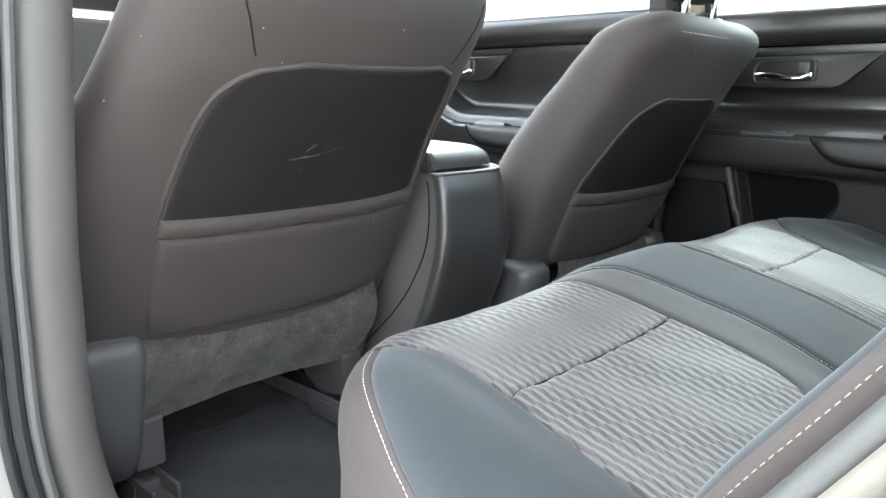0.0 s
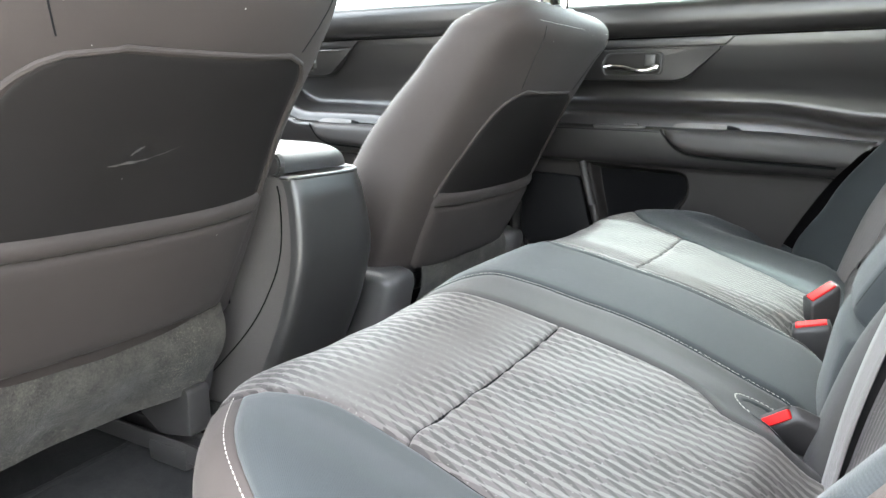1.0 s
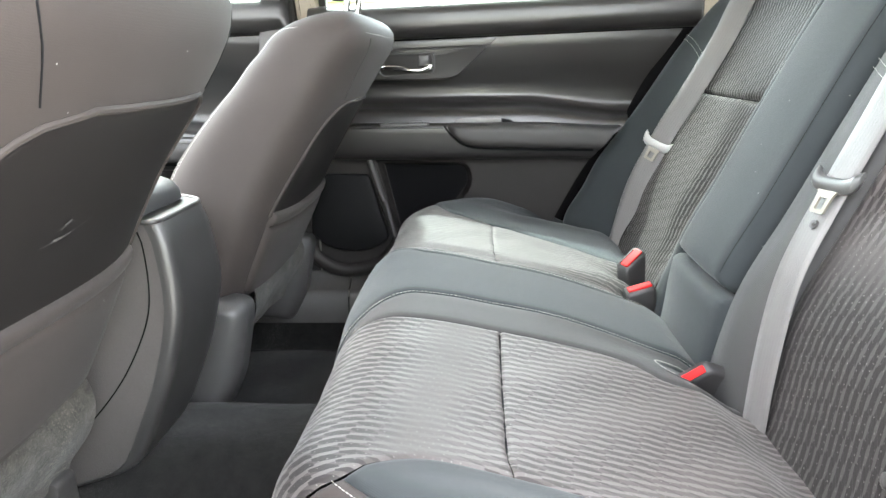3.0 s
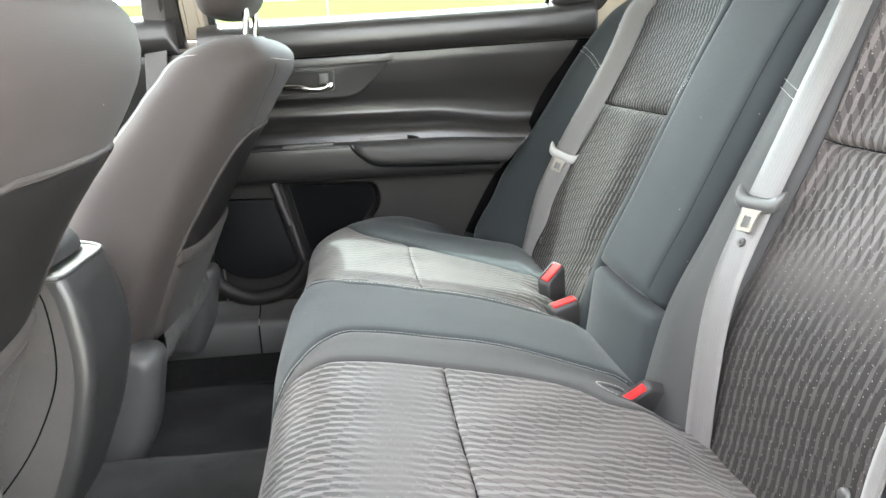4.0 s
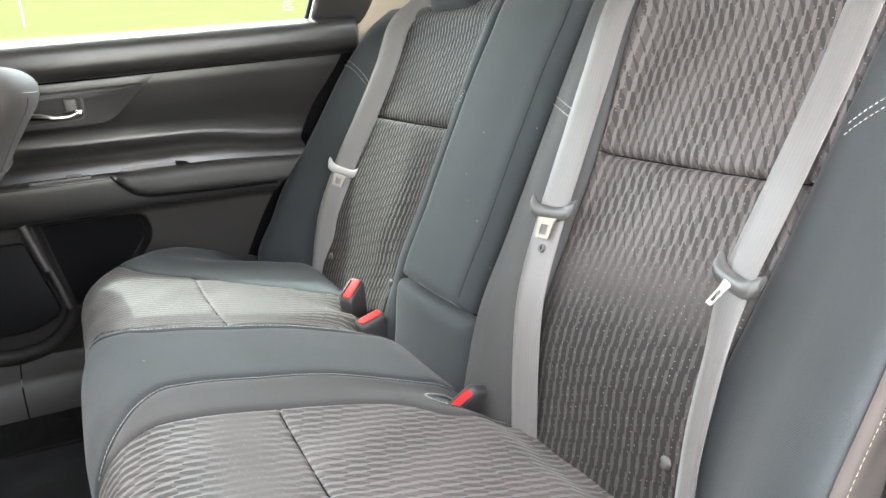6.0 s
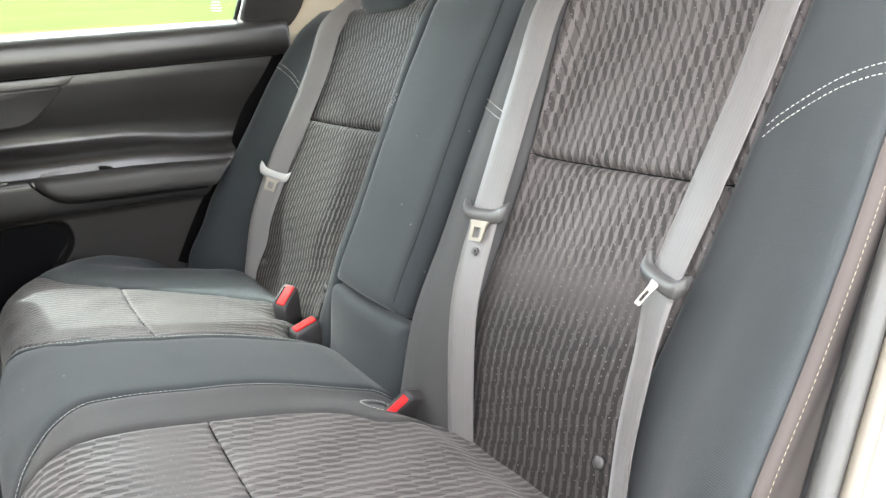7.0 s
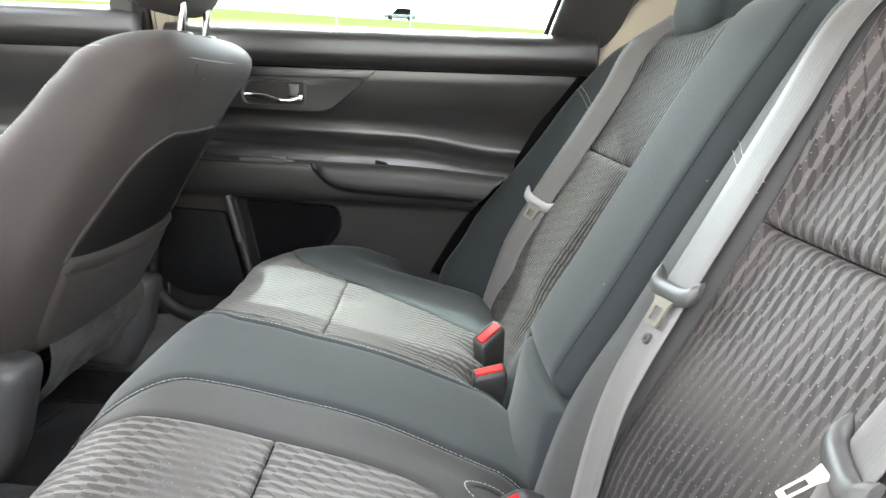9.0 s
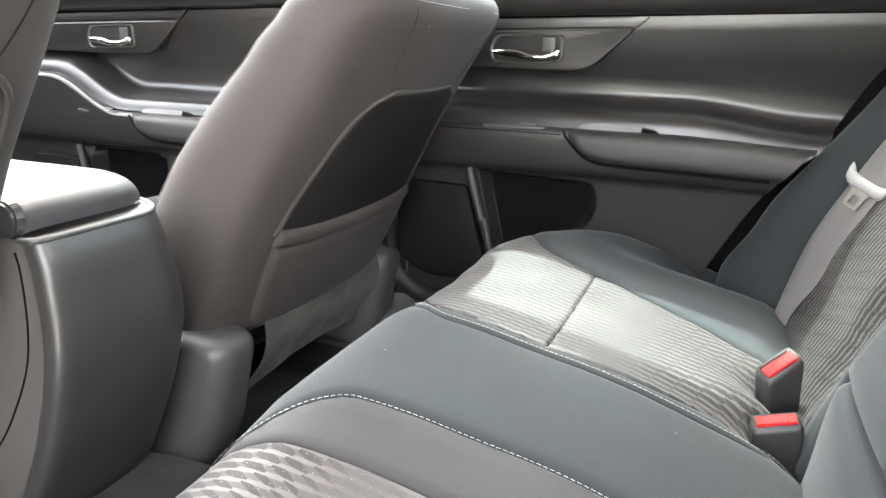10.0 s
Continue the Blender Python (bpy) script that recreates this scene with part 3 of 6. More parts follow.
def c_pillar(sx):
    def fn(u, v):
        z = 0.58 + v * 0.50
        y0 = -0.112 - 0.13 * v - 0.25 * v * v
        y1 = -0.33 - 0.34 * v
        x0 = 0.728 - 0.42 * max(z - 0.74, 0.0)
        x1 = 0.60 - 0.30 * max(z - 0.74, 0.0)
        y = y0 + (y1 - y0) * u
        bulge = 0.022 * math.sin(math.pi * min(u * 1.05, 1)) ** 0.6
        return Vector((sx * (x0 + (x1 - x0) * u ** 1.3 - bulge), y, z))

    return grid(fn, lin(0, 1, 16), lin(0.24, 1, 14), flip=sx > 0)


for sx in (1, -1):
    ob = wall("rear_pillar", "beige padded rear pillar trim", c_pillar(sx), BEIGE)
    mod = ob.modifiers.new("solid", "SOLIDIFY")
    mod.thickness, mod.offset = 0.02, -1

# right middle pillar: beige trim with the front belt hanging before it
wall("middle_pillar", "beige middle pillar trim beside the window", lean_in(prism(rounded([(0.681, 0.715), (0.731, 0.715), (0.731, 1.15), (0.69, 1.15)], 0.012), "x", 0.695, 0.745, 0.012)), BEIGE)
wall("middle_pillar", "black pillar cover behind the front belt", lean_in(prism(rounded([(0.732, 0.70), (0.775, 0.70), (0.760, 1.15), (0.732, 1.15)], 0.006), "x", 0.700, 0.745, 0.006)), VINYL)

# windscreen and rear window
def pane(name, label, corners):
    bm = bmesh.new()
    va = [bm.verts.new(c) for c in corners]
    n = (va[1].co - va[0].co).cross(va[2].co - va[0].co).normalized() * 0.004
    vb = [bm.verts.new(Vector(c) + n) for c in corners]
    bm.faces.new(va)
    bm.faces.new(vb[::-1])
    for i in range(4):
        bm.faces.new((va[i], vb[i], vb[(i + 1) % 4], va[(i + 1) % 4]))
    return tagged(part(name, bm, GLASS_PALE, smooth=None), label, "car window", kind="structure")


pane("windscreen", "clear curved windscreen above the dashboard", [(-0.70, 1.97, 0.72), (0.70, 1.97, 0.72), (0.50, 1.07, 1.20), (-0.50, 1.07, 1.20)])
pane("rear_window", "clear sloping rear window behind the bench", [(-0.52, -0.98, 0.75), (0.52, -0.98, 0.75), (0.46, -0.45, 1.17), (-0.46, -0.45, 1.17)])

# left middle pillar, seen from the door opening: grey trim, rubber seal, white paint; its foot curves into the sill
def pillar_line(dx, y):
    return [(-0.754 + dx + 0.05 * (max(z - 0.4, 0) / 0.75) ** 1.3 + 0.065 * (max(0.28 - z, 0) / 0.28) ** 2, y - 0.015 * max(z - 0.4, 0) + 0.02 * (max(0.28 - z, 0) / 0.28) ** 2, z) for z in lin(0.0, 1.15, 30)]


wall("middle_pillar", "grey plastic pillar trim at the door opening", tube(pillar_line(0.004, 0.672), 0.020, 14, flat=1.5, up=(1, 0, 0)), PILLAR_GREY)
for dx, r, mt, lb in ((-0.029, 0.0065, SEAL_GREY, "grey rubber lip round the door opening"), (-0.042, 0.0075, RUBBER, "black rubber seal round the door opening"), (-0.056, 0.005, RUBBER, "thin black rubber seal round the door opening")):
    wall("door_seal", lb, tube(pillar_line(dx, 0.650), r, 10), mt)
wall("middle_pillar", "white painted outer face of the middle pillar", prism(rounded([(-0.86, 0.655), (-0.80, 0.655), (-0.765, 0.69), (-0.74, 0.69), (-0.74, 0.80), (-0.86, 0.80)], 0.01), "z", -0.1, 1.12, 0.004), PAINT)

# left rear jamb behind the seat side: seal strips and painted metal that follow the seat back
def jamb(z, dx, dy):
    """The line where the seat side meets the body, moved outwards and back."""
    return Vector((-0.685 - 0.15 * max(min(0.521 - z, 0.2), -0.3) + dx, -0.074 - 0.66 * (z - 0.521) + dy, z))


for dx, dy, r, fl, mt, lb in ((-0.0105, -0.012, 0.006, 1.0, RUBBER, "dark gap seal beside the rear seat"), (-0.0225, -0.003, 0.0092, 1.0, SEAL_LIGHT, "grey rubber seal lip at the rear of the door opening"), (-0.0285, -0.013, 0.0038, 1.0, RUBBER, "thin black rubber seal at the rear of the door opening"), (-0.0355, -0.013, 0.0068, 1.0, SEAL_BROWN, "beige trim edge at the rear of the door opening")):
    wall("door_seal", lb, tube([jamb(z, dx, dy) for z in lin(0.06, 1.0, 30)], r, 14, flat=fl), mt)


def jamb_face(u, v):
    p = jamb(0.05 + 0.95 * v, -0.036, -0.019)
    return p + Vector((-0.115 * u - 0.010 * math.sin(min(u * 2.4, 1) * math.pi), -0.075 * u ** 0.8 - 0.012 * sstep(0.25, 0.4, u), 0))


wall("door_jamb", "cream painted metal jamb of the open rear door", grid(jamb_face, lin(0, 1, 20), lin(0, 1, 24)), PAINT)
# striker that the door latches on
sk = thing("door_striker", "dark steel door striker plate bolted to the painted jamb", "striker")
c = jamb(0.484, -0.060, -0.036)
out, rise = Vector((-0.50, 0.69, 0.53)).normalized(), (jamb(0.6, 0, 0) - jamb(0.4, 0, 0)).normalized()
rise = (rise - out * rise.dot(out)).normalized()
face = Matrix((rise.cross(out) * -1, out, rise)).transposed().to_4x4()
face.translation = c
oval = rounded([(-0.014, -0.036), (0.014, -0.036), (0.014, 0.036), (-0.014, 0.036)], 0.0135, 6)
pl = prism(oval, "y", -0.004, 0.006, 0.002)
bmesh.ops.transform(pl, matrix=face, verts=pl.verts)
part("plate", pl, PLASTIC, sk, "dark oval plate")
bt = bmesh.new()
bmesh.ops.create_cone(bt, cap_ends=True, segments=20, radius1=0.010, radius2=0.008, depth=0.007, matrix=face @ pose(0, 0.008, -0.022, -90, 0, 0))
part("bolt", bt, COVER, sk, "steel bolt head")


# ---- rear bench ----
bench = thing("rear_bench", "black cloth rear bench with patterned inserts and pale stitching", "car seat")
BACK = Line([(0.052, 0.10), (0.022, 0.22), (-0.007, 0.33), (-0.062, 0.44), (-0.118, 0.553), (-0.193, 0.70), (-0.222, 0.752), (-0.255, 0.776), (-0.31, 0.776), (-0.36, 0.74)])


@functools.lru_cache(None)
def back_s(z):
    lo, hi = 0.0, 0.78
    for _ in range(30):
        mid = (lo + hi) / 2
        if BACK(mid)[1] < z:
            lo = mid
        else:
            hi = mid
    return lo


def back_base(x, s):
    y, z = BACK(s)
    a = abs(x)
    drop = 0.024 * max((a - 0.43) / 0.28, 0.0) ** 2.0
    k = sstep(0.58, 0.78, z)
    wrap = 0.10 * max((a - 0.712) / 0.025, 0.0) ** 2
    return Vector((x, y - min(wrap, 0.12), z - drop * k))


BACK_PAD = [(0, 0.012), (0.10, 0.012), (0.125, 0.002), (0.18, 0.010), (0.225, 0.002), (0.26, -0.020), (0.39, -0.024), (0.51, -0.020), (0.55, -0.004), (0.57, 0.0)]
BACK_PAD_FAR = [(0, 0.012), (0.10, 0.012), (0.125, 0.006), (0.15, 0.002), (0.172, -0.012), (0.20, -0.020), (0.26, -0.022), (0.39, -0.024), (0.51, -0.020), (0.55, -0.004), (0.57, 0.0)]
WING = [(0.545, 0.0), (0.56, 0.04), (0.59, 0.32), (0.63, 0.82), (0.66, 1.08), (0.68, 1.0), (0.695, 0.86), (0.71, 0.6), (0.738, 0.0)]
WING_NEAR = [(0.545, 0.0), (0.56, 0.03), (0.59, 0.22), (0.63, 0.58), (0.66, 0.80), (0.68, 0.87), (0.695, 0.85), (0.71, 0.6), (0.738, 0.0)]
WING_H = [(0.15, 0.072), (0.25, 0.082), (0.35, 0.076), (0.41, 0.068), (0.52, 0.051), (0.65, 0.036), (0.72, 0.026), (0.765, 0.012)]


def back_pad(x, s):
    z = BACK(s)[1]
    low = sstep(0.10, 0.26, z)
    top = 1 - sstep(0.70, 0.77, z)
    lumbar = 0.012 * math.exp(-(((z - 0.40) / 0.10) ** 2)) * sstep(0.22, 0.28, abs(x)) * (1 - sstep(0.5, 0.55, abs(x)))
    return spl(abs(x), BACK_PAD if x < 0 else BACK_PAD_FAR) * (0.35 + 0.65 * low) * (0.45 + 0.55 * top) + lumbar + 0.020 * sstep(0.13, 0.18, x) * (1 - sstep(0.24, 0.33, z)) + (spl(abs(x), WING if x > 0 else WING_NEAR) * spl(z, WING_H) if abs(x) > 0.55 else 0.0)


class BackSkin(Skin):
    def normal(self, x, s):
        return -Skin.normal(self, x, s)


back = BackSkin(back_base, back_pad)
SEAM = back_s(0.561)
S_LOW, S_TOP = back_s(0.20), back_s(0.752) + 0.055


def gathers(s_seam, depth=0.0016):
    """Small puckers of the cover along a sewn seam."""
    def fc(x, s):
        d = abs(s - s_seam)
        return depth * math.exp(-d / 0.010) * math.sin(x * 420 + 3 * math.sin(x * 67)) if d < 0.05 else 0.0
    return fc


def bench_side(sx, name_label):
    """The backrest of one side, sx = -1 or 1."""
    def sp(xa, xb):
        return (xa, xb) if sx > 0 else (-xb, -xa)

    # rest of the body behind the cover
    out = [BACK(s) for s in lin(S_LOW - 0.05, S_TOP - 0.02, 14)]
    poly = [(y - 0.045, z - (0.02 if z > 0.7 else 0)) for y, z in out] + [(-0.43, 0.66), (-0.40, 0.12)]
    x0, x1 = sp(0.13, 0.66)
    th = part("backrest", prism(poly, "x", x0, x1, 0.0), DARK, bench, name_label)

    def edge(fa, fb):
        if sx > 0:
            return fa, fb
        return (lambda s: -fb(s)), (lambda s: -fa(s))

    reach = [0.262, 0.243, 0.238, 0.222, 0.215] if sx < 0 else [0.170, 0.166, 0.165, 0.163, 0.160]
    inner = lambda s: spl(s, list(zip((S_LOW, back_s(0.40), SEAM, back_s(0.71), S_TOP), reach)))
    outer = lambda s: spl(s, [(S_LOW, 0.546 if sx > 0 else 0.514), (back_s(0.40), 0.545 if sx > 0 else 0.520), (SEAM, 0.548 if sx > 0 else 0.538), (back_s(0.71), 0.550), (S_TOP, 0.547)])
    a, b = edge(inner, outer)
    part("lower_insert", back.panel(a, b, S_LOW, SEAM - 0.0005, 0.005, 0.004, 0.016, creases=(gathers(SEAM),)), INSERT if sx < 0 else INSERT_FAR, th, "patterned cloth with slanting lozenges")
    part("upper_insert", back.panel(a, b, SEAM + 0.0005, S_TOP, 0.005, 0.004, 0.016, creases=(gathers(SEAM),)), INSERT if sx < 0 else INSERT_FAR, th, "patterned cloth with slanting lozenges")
    part("insert_seam", back.stitches([(sx * x, SEAM) for x in lin(reach[2] + 0.006, 0.542, 28)], 0.0055, 0.0045, 0.0009, -0.003), THREAD_DARK, th)
    rim = lambda s: spl(s, [(back_s(0.25), 0.698), (back_s(0.40), 0.694), (back_s(0.51), 0.688), (back_s(0.64), 0.678), (S_TOP, 0.668)])
    a, b = edge(lambda s: outer(s) + 0.001, rim)
    part("outer_bolster", back.panel(a, b, S_LOW, S_TOP - 0.01, 0.003, 0.005, 0.012), CLOTH, th)

    def flank(d, s):
        e = back.at(sx * rim(s), s, 0.0005)
        out = 0.010 * (1 - math.exp(-d / 0.005)) - 0.16 * d
        return e + Vector((sx * out, -d + 0.002 * math.exp(-d / 0.004) * d / 0.004, 0.0)), (d, s)
    part("side_panel", grid(flank, [0, 0.001, 0.002, 0.004, 0.006, 0.009, 0.013, 0.02, 0.03, 0.05, 0.09, 0.13], lin(S_LOW, S_TOP - 0.01, 40), flip=sx > 0), CLOTH_BACK, th)
    a, b = edge(lambda s: 0.120, lambda s: inner(s) - 0.001)
    part("inner_bolster", back.panel(a, b, S_LOW, S_TOP, 0.004, 0.012, 0.016), CLOTH_STRIP if sx < 0 else CLOTH, th)
    # stitches
    tan = Line([flank(0.0085, s)[0] + Vector((sx * 0.0008, 0.0006, 0)) for s in lin(S_LOW + 0.03, S_TOP - 0.06, 40)])
    eb = bmesh.new()
    for i in range(int(tan.length / 0.0054)):
        dash(eb, tan((i + 0.5) * 0.0054), tan.way((i + 0.5) * 0.0054), Vector((sx * 0.85, 0.5, 0.2)), 0.0036, 0.00033)
    part("edge_stitching", eb, THREAD_TAN, th, "tan thread along the outer edge")
    for k in (0, 1):
        pts = []
        for i in range(14):
            f = i / 13
            x = 0.558 + 0.124 * f
            z = 0.599 + 0.046 * math.sin(f ** 0.9 * math.pi / 2) + (0.0095 * k)
            pts.append((sx * x, back_s(z)))
        part("bolster_stitching", back.stitches(pts, 0.0054, 0.0037, 0.00045, 0.0038), THREAD, th, "pale double stitching")
        pts = [(sx * (0.126 + (reach[2] - 0.132) * f), back_s(0.606 - 0.030 * f + 0.0095 * k)) for f in lin(0, 1, 10)]
        part("bolster_stitching", back.stitches(pts, 0.0054, 0.0037, 0.00045, 0.0036), THREAD, th, "pale double stitching")
    # snap studs at the foot of the insert
    for x, z in (((0.494, 0.297),) if sx < 0 else ((0.487, 0.278), (0.180, 0.300))):
        p, n = back.at(sx * x, back_s(z), 0.0075), back.normal(sx * x, back_s(z))
        s = bmesh.new()
        bmesh.ops.create_uvsphere(s, u_segments=14, v_segments=8, radius=0.0075)
        bmesh.ops.scale(s, vec=(1, 1, 0.45), verts=s.verts)
        bmesh.ops.transform(s, matrix=Matrix.Translation(p) @ n.to_track_quat("Z", "Y").to_matrix().to_4x4(), verts=s.verts)
        part("snap_stud", s, PLASTIC, th, "black plastic snap stud")
    return th


bench_side(-1, "black cloth rear backrest with patterned insert by the open door")
bench_side(1, "black cloth rear backrest with patterned insert, beside the closed door")

# folding centre armrest and the fixed block below it
A0, A1 = back_s(0.326), back_s(0.752) + 0.03


def arm_half(s):
    return spl(s, [(A0, 0.100), (A0 + 0.012, 0.106), (back_s(0.6), 0.108), (A1 - 0.05, 0.108), (A1, 0.100)])


armskin = BackSkin(back_base, lambda x, s: 0.020 + 0.006 * math.cos(min(abs(x) / 0.11, 1) * math.pi / 2) - 0.006 * sstep(back_s(0.6), A1, s))
arm = part("armrest", armskin.panel(lambda s: -arm_half(s), lambda s: arm_half(s), A0, A1, 0.002, 0.042, 0.018, 0.011), CLOTH, bench, "folded-up black centre armrest")
part("seam", armskin.stitches([(-0.099, s) for s in lin(A0 + 0.02, A1 - 0.04, 30)], 0.0040, 0.0044, 0.0011, 0.0010), THREAD_DARK, arm)
part("armrest_base", BackSkin(back_base, lambda x, s: 0.011 + 0.011 * sstep(S_LOW, A0, s) - 0.012 * (abs(x) / 0.125) ** 2).panel(-0.128, 0.128, S_LOW - 0.02, A0 - 0.001, 0.004, 0.026, 0.018, 0.011), CLOTH, bench)

# low head restraints on the rear backrests
for sx in (-1, 1):
    hr = thing("rear_headrest", "low black cloth head restraint on the rear backrest", "headrest", "rear headrests")
    hx = sx * 0.335

    def hfn(u, v, hx=hx):
        c, s = math.cos(u), math.sin(u)
        pw = lambda q: math.copysign(abs(q) ** 0.55, q)
        t = math.sqrt(max(1 - (2 * v - 1) ** 4, 0.0))
        return Vector((hx + 0.108 * pw(c) * (0.75 + 0.25 * t), -0.275 - 0.03 * (v - 0.5) + 0.048 * pw(s) * max(t, 0.15), 0.745 + 0.16 * v))

    part("pad", grid(hfn, lin(0, 2 * math.pi, 33)[:-1], lin(0, 1, 14), close_u=True), CLOTH, hr)
chr_ = thing("rear_headrest", "small black centre head restraint of the rear bench", "headrest", "rear headrests")
part("pad", box((0.20, 0.07, 0.07), pose(0.0, -0.32, 0.80), 0.03, 4), CLOTH, chr_)

# cushion
SEAT = Line([(-0.05, 0.246), (0.05, 0.261), (0.17, 0.278), (0.29, 0.299), (0.37, 0.315), (0.42, 0.320), (0.455, 0.312), (0.480, 0.290), (0.494, 0.250), (0.498, 0.18), (0.490, 0.06), (0.485, -0.03)])


@functools.lru_cache(None)
def seat_s(y):
    lo, hi = 0.0, 0.53
    for _ in range(30):
        mid = (lo + hi) / 2
        if SEAT(mid)[0] < y:
            lo = mid
        else:
            hi = mid
    return lo


FRONT = [(0.0, 1.0), (0.48, 1.0), (0.53, 0.955), (0.57, 0.88), (0.61, 0.785), (0.645, 0.67), (0.67, 0.56), (0.69, 0.40), (0.70, 0.28)]


def seat_base(x, s):
    y, z = SEAT(s)
    a = abs(x)
    k = spl(a, FRONT)
    edge = 0.055 * max((a - 0.625) / 0.075, 0.0) ** 2
    # the far cushion end is flatter towards the backrest
    fall = 0.010 * sstep(0.53, 0.60, x) + 0.070 * sstep(0.53, 0.66, x) * (1 - sstep(0.15, 0.46, y))
    fall += 0.024 * (1 - sstep(0.13, 0.20, a)) * (1 - sstep(0.0, 0.27, y)) + 0.011 * (1 - sstep(0.0, 0.22, y)) + 0.020 * (1 - sstep(0.015, 0.070, y))
    return Vector((x, y * k if y > 0 else y, z - min(edge, 0.07) - fall))


SEAT_PAD = [(0, 0.012), (0.10, 0.011), (0.14, 0.007), (0.185, 0.003), (0.23, 0.0), (0.34, -0.003), (0.47, 0.0), (0.53, 0.004), (0.60, 0.014), (0.65, 0.006), (0.70, 0.0)]


def seat_dimple(x, s):
    """Hollows where the buckles come up."""
    y = SEAT(s)[0]
    return sum(d * math.exp(-(((x - bx) / (wl if x < bx else 0.036)) ** 2) - ((y - 0.035) / wy) ** 2) for bx, d, wl, wy in ((0.150, 0.050, 0.036, 0.048), (0.245, 0.034, 0.036, 0.048), (-0.185, 0.022, 0.034, 0.050))) if y < 0.25 else 0.0


seat = Skin(seat_base, lambda x, s: spl(abs(x), SEAT_PAD) * (1 - 0.7 * sstep(seat_s(0.47), seat_s(0.47) + 0.1, s)) - seat_dimple(x, s))
C0, C1 = 0.012, SEAT.length - 0.02
TUFT = seat_s(0.293)
side = [(y, z - 0.02 - 0.08 * (1 - sstep(0.12, 0.24, y))) for y, z in (SEAT(s) for s in lin(0, SEAT.length - 0.01, 20))]
cush = part("cushion", prism([(y - 0.02 if y > 0.3 else y, z) for y, z in side] + [(-0.06, -0.03)], "x", -0.50, 0.50, 0.0), DARK, bench)
S_FRONT = seat_s(0.448)


def insert_in(s):
    return spl(s, [(C0, 0.255), (seat_s(0.10), 0.238), (seat_s(0.14), 0.205), (seat_s(0.2), 0.190), (TUFT, 0.184), (seat_s(0.42), 0.186), (S_FRONT + 0.03, 0.200), (S_FRONT + 0.16, 0.215), (C1, 0.215)])


def insert_out(s):
    return spl(s, [(C0, 0.545), (seat_s(0.12), 0.540), (seat_s(0.22), 0.526), (TUFT, 0.510), (seat_s(0.36), 0.505), (seat_s(0.42), 0.526), (S_FRONT, 0.540), (S_FRONT + 0.06, 0.535), (C1, 0.53)])


def insert_out_far(s):
    return spl(s, [(C0, 0.300), (seat_s(0.06), 0.318), (seat_s(0.12), 0.356), (seat_s(0.2), 0.396), (TUFT, 0.440), (seat_s(0.36), 0.466), (seat_s(0.41), 0.512), (S_FRONT, 0.540), (S_FRONT + 0.06, 0.535), (C1, 0.53)])


def insert_in_far(s):
    return spl(s, [(C0, 0.145), (seat_s(0.10), 0.128), (seat_s(0.2), 0.118), (TUFT, 0.120), (seat_s(0.42), 0.135), (S_FRONT + 0.03, 0.206), (S_FRONT + 0.16, 0.215), (C1, 0.215)])


def centre_half(s, sx):
    """Half the width of the centre place, flaring over the front edge."""
    return spl(s, [(C0, 0.126 if sx < 0 else 0.098), (0.12, 0.114 if sx < 0 else 0.092), (0.3, 0.102 if sx < 0 else 0.091), (seat_s(0.40), 0.106 if sx < 0 else 0.096), (S_FRONT - 0.01, 0.130), (S_FRONT + 0.02, 0.166), (S_FRONT + 0.05, 0.194), (S_FRONT + 0.16, 0.205), (C1, 0.205)])


def sags(x, s):
    """Slight wrinkles where people sit."""
    a = abs(x)
    w = math.exp(-(((a - 0.35) / 0.14) ** 2))
    return 0.0011 * w * math.sin(a * 60 + 5 * math.sin(s * 17)) * math.sin(s * 44)


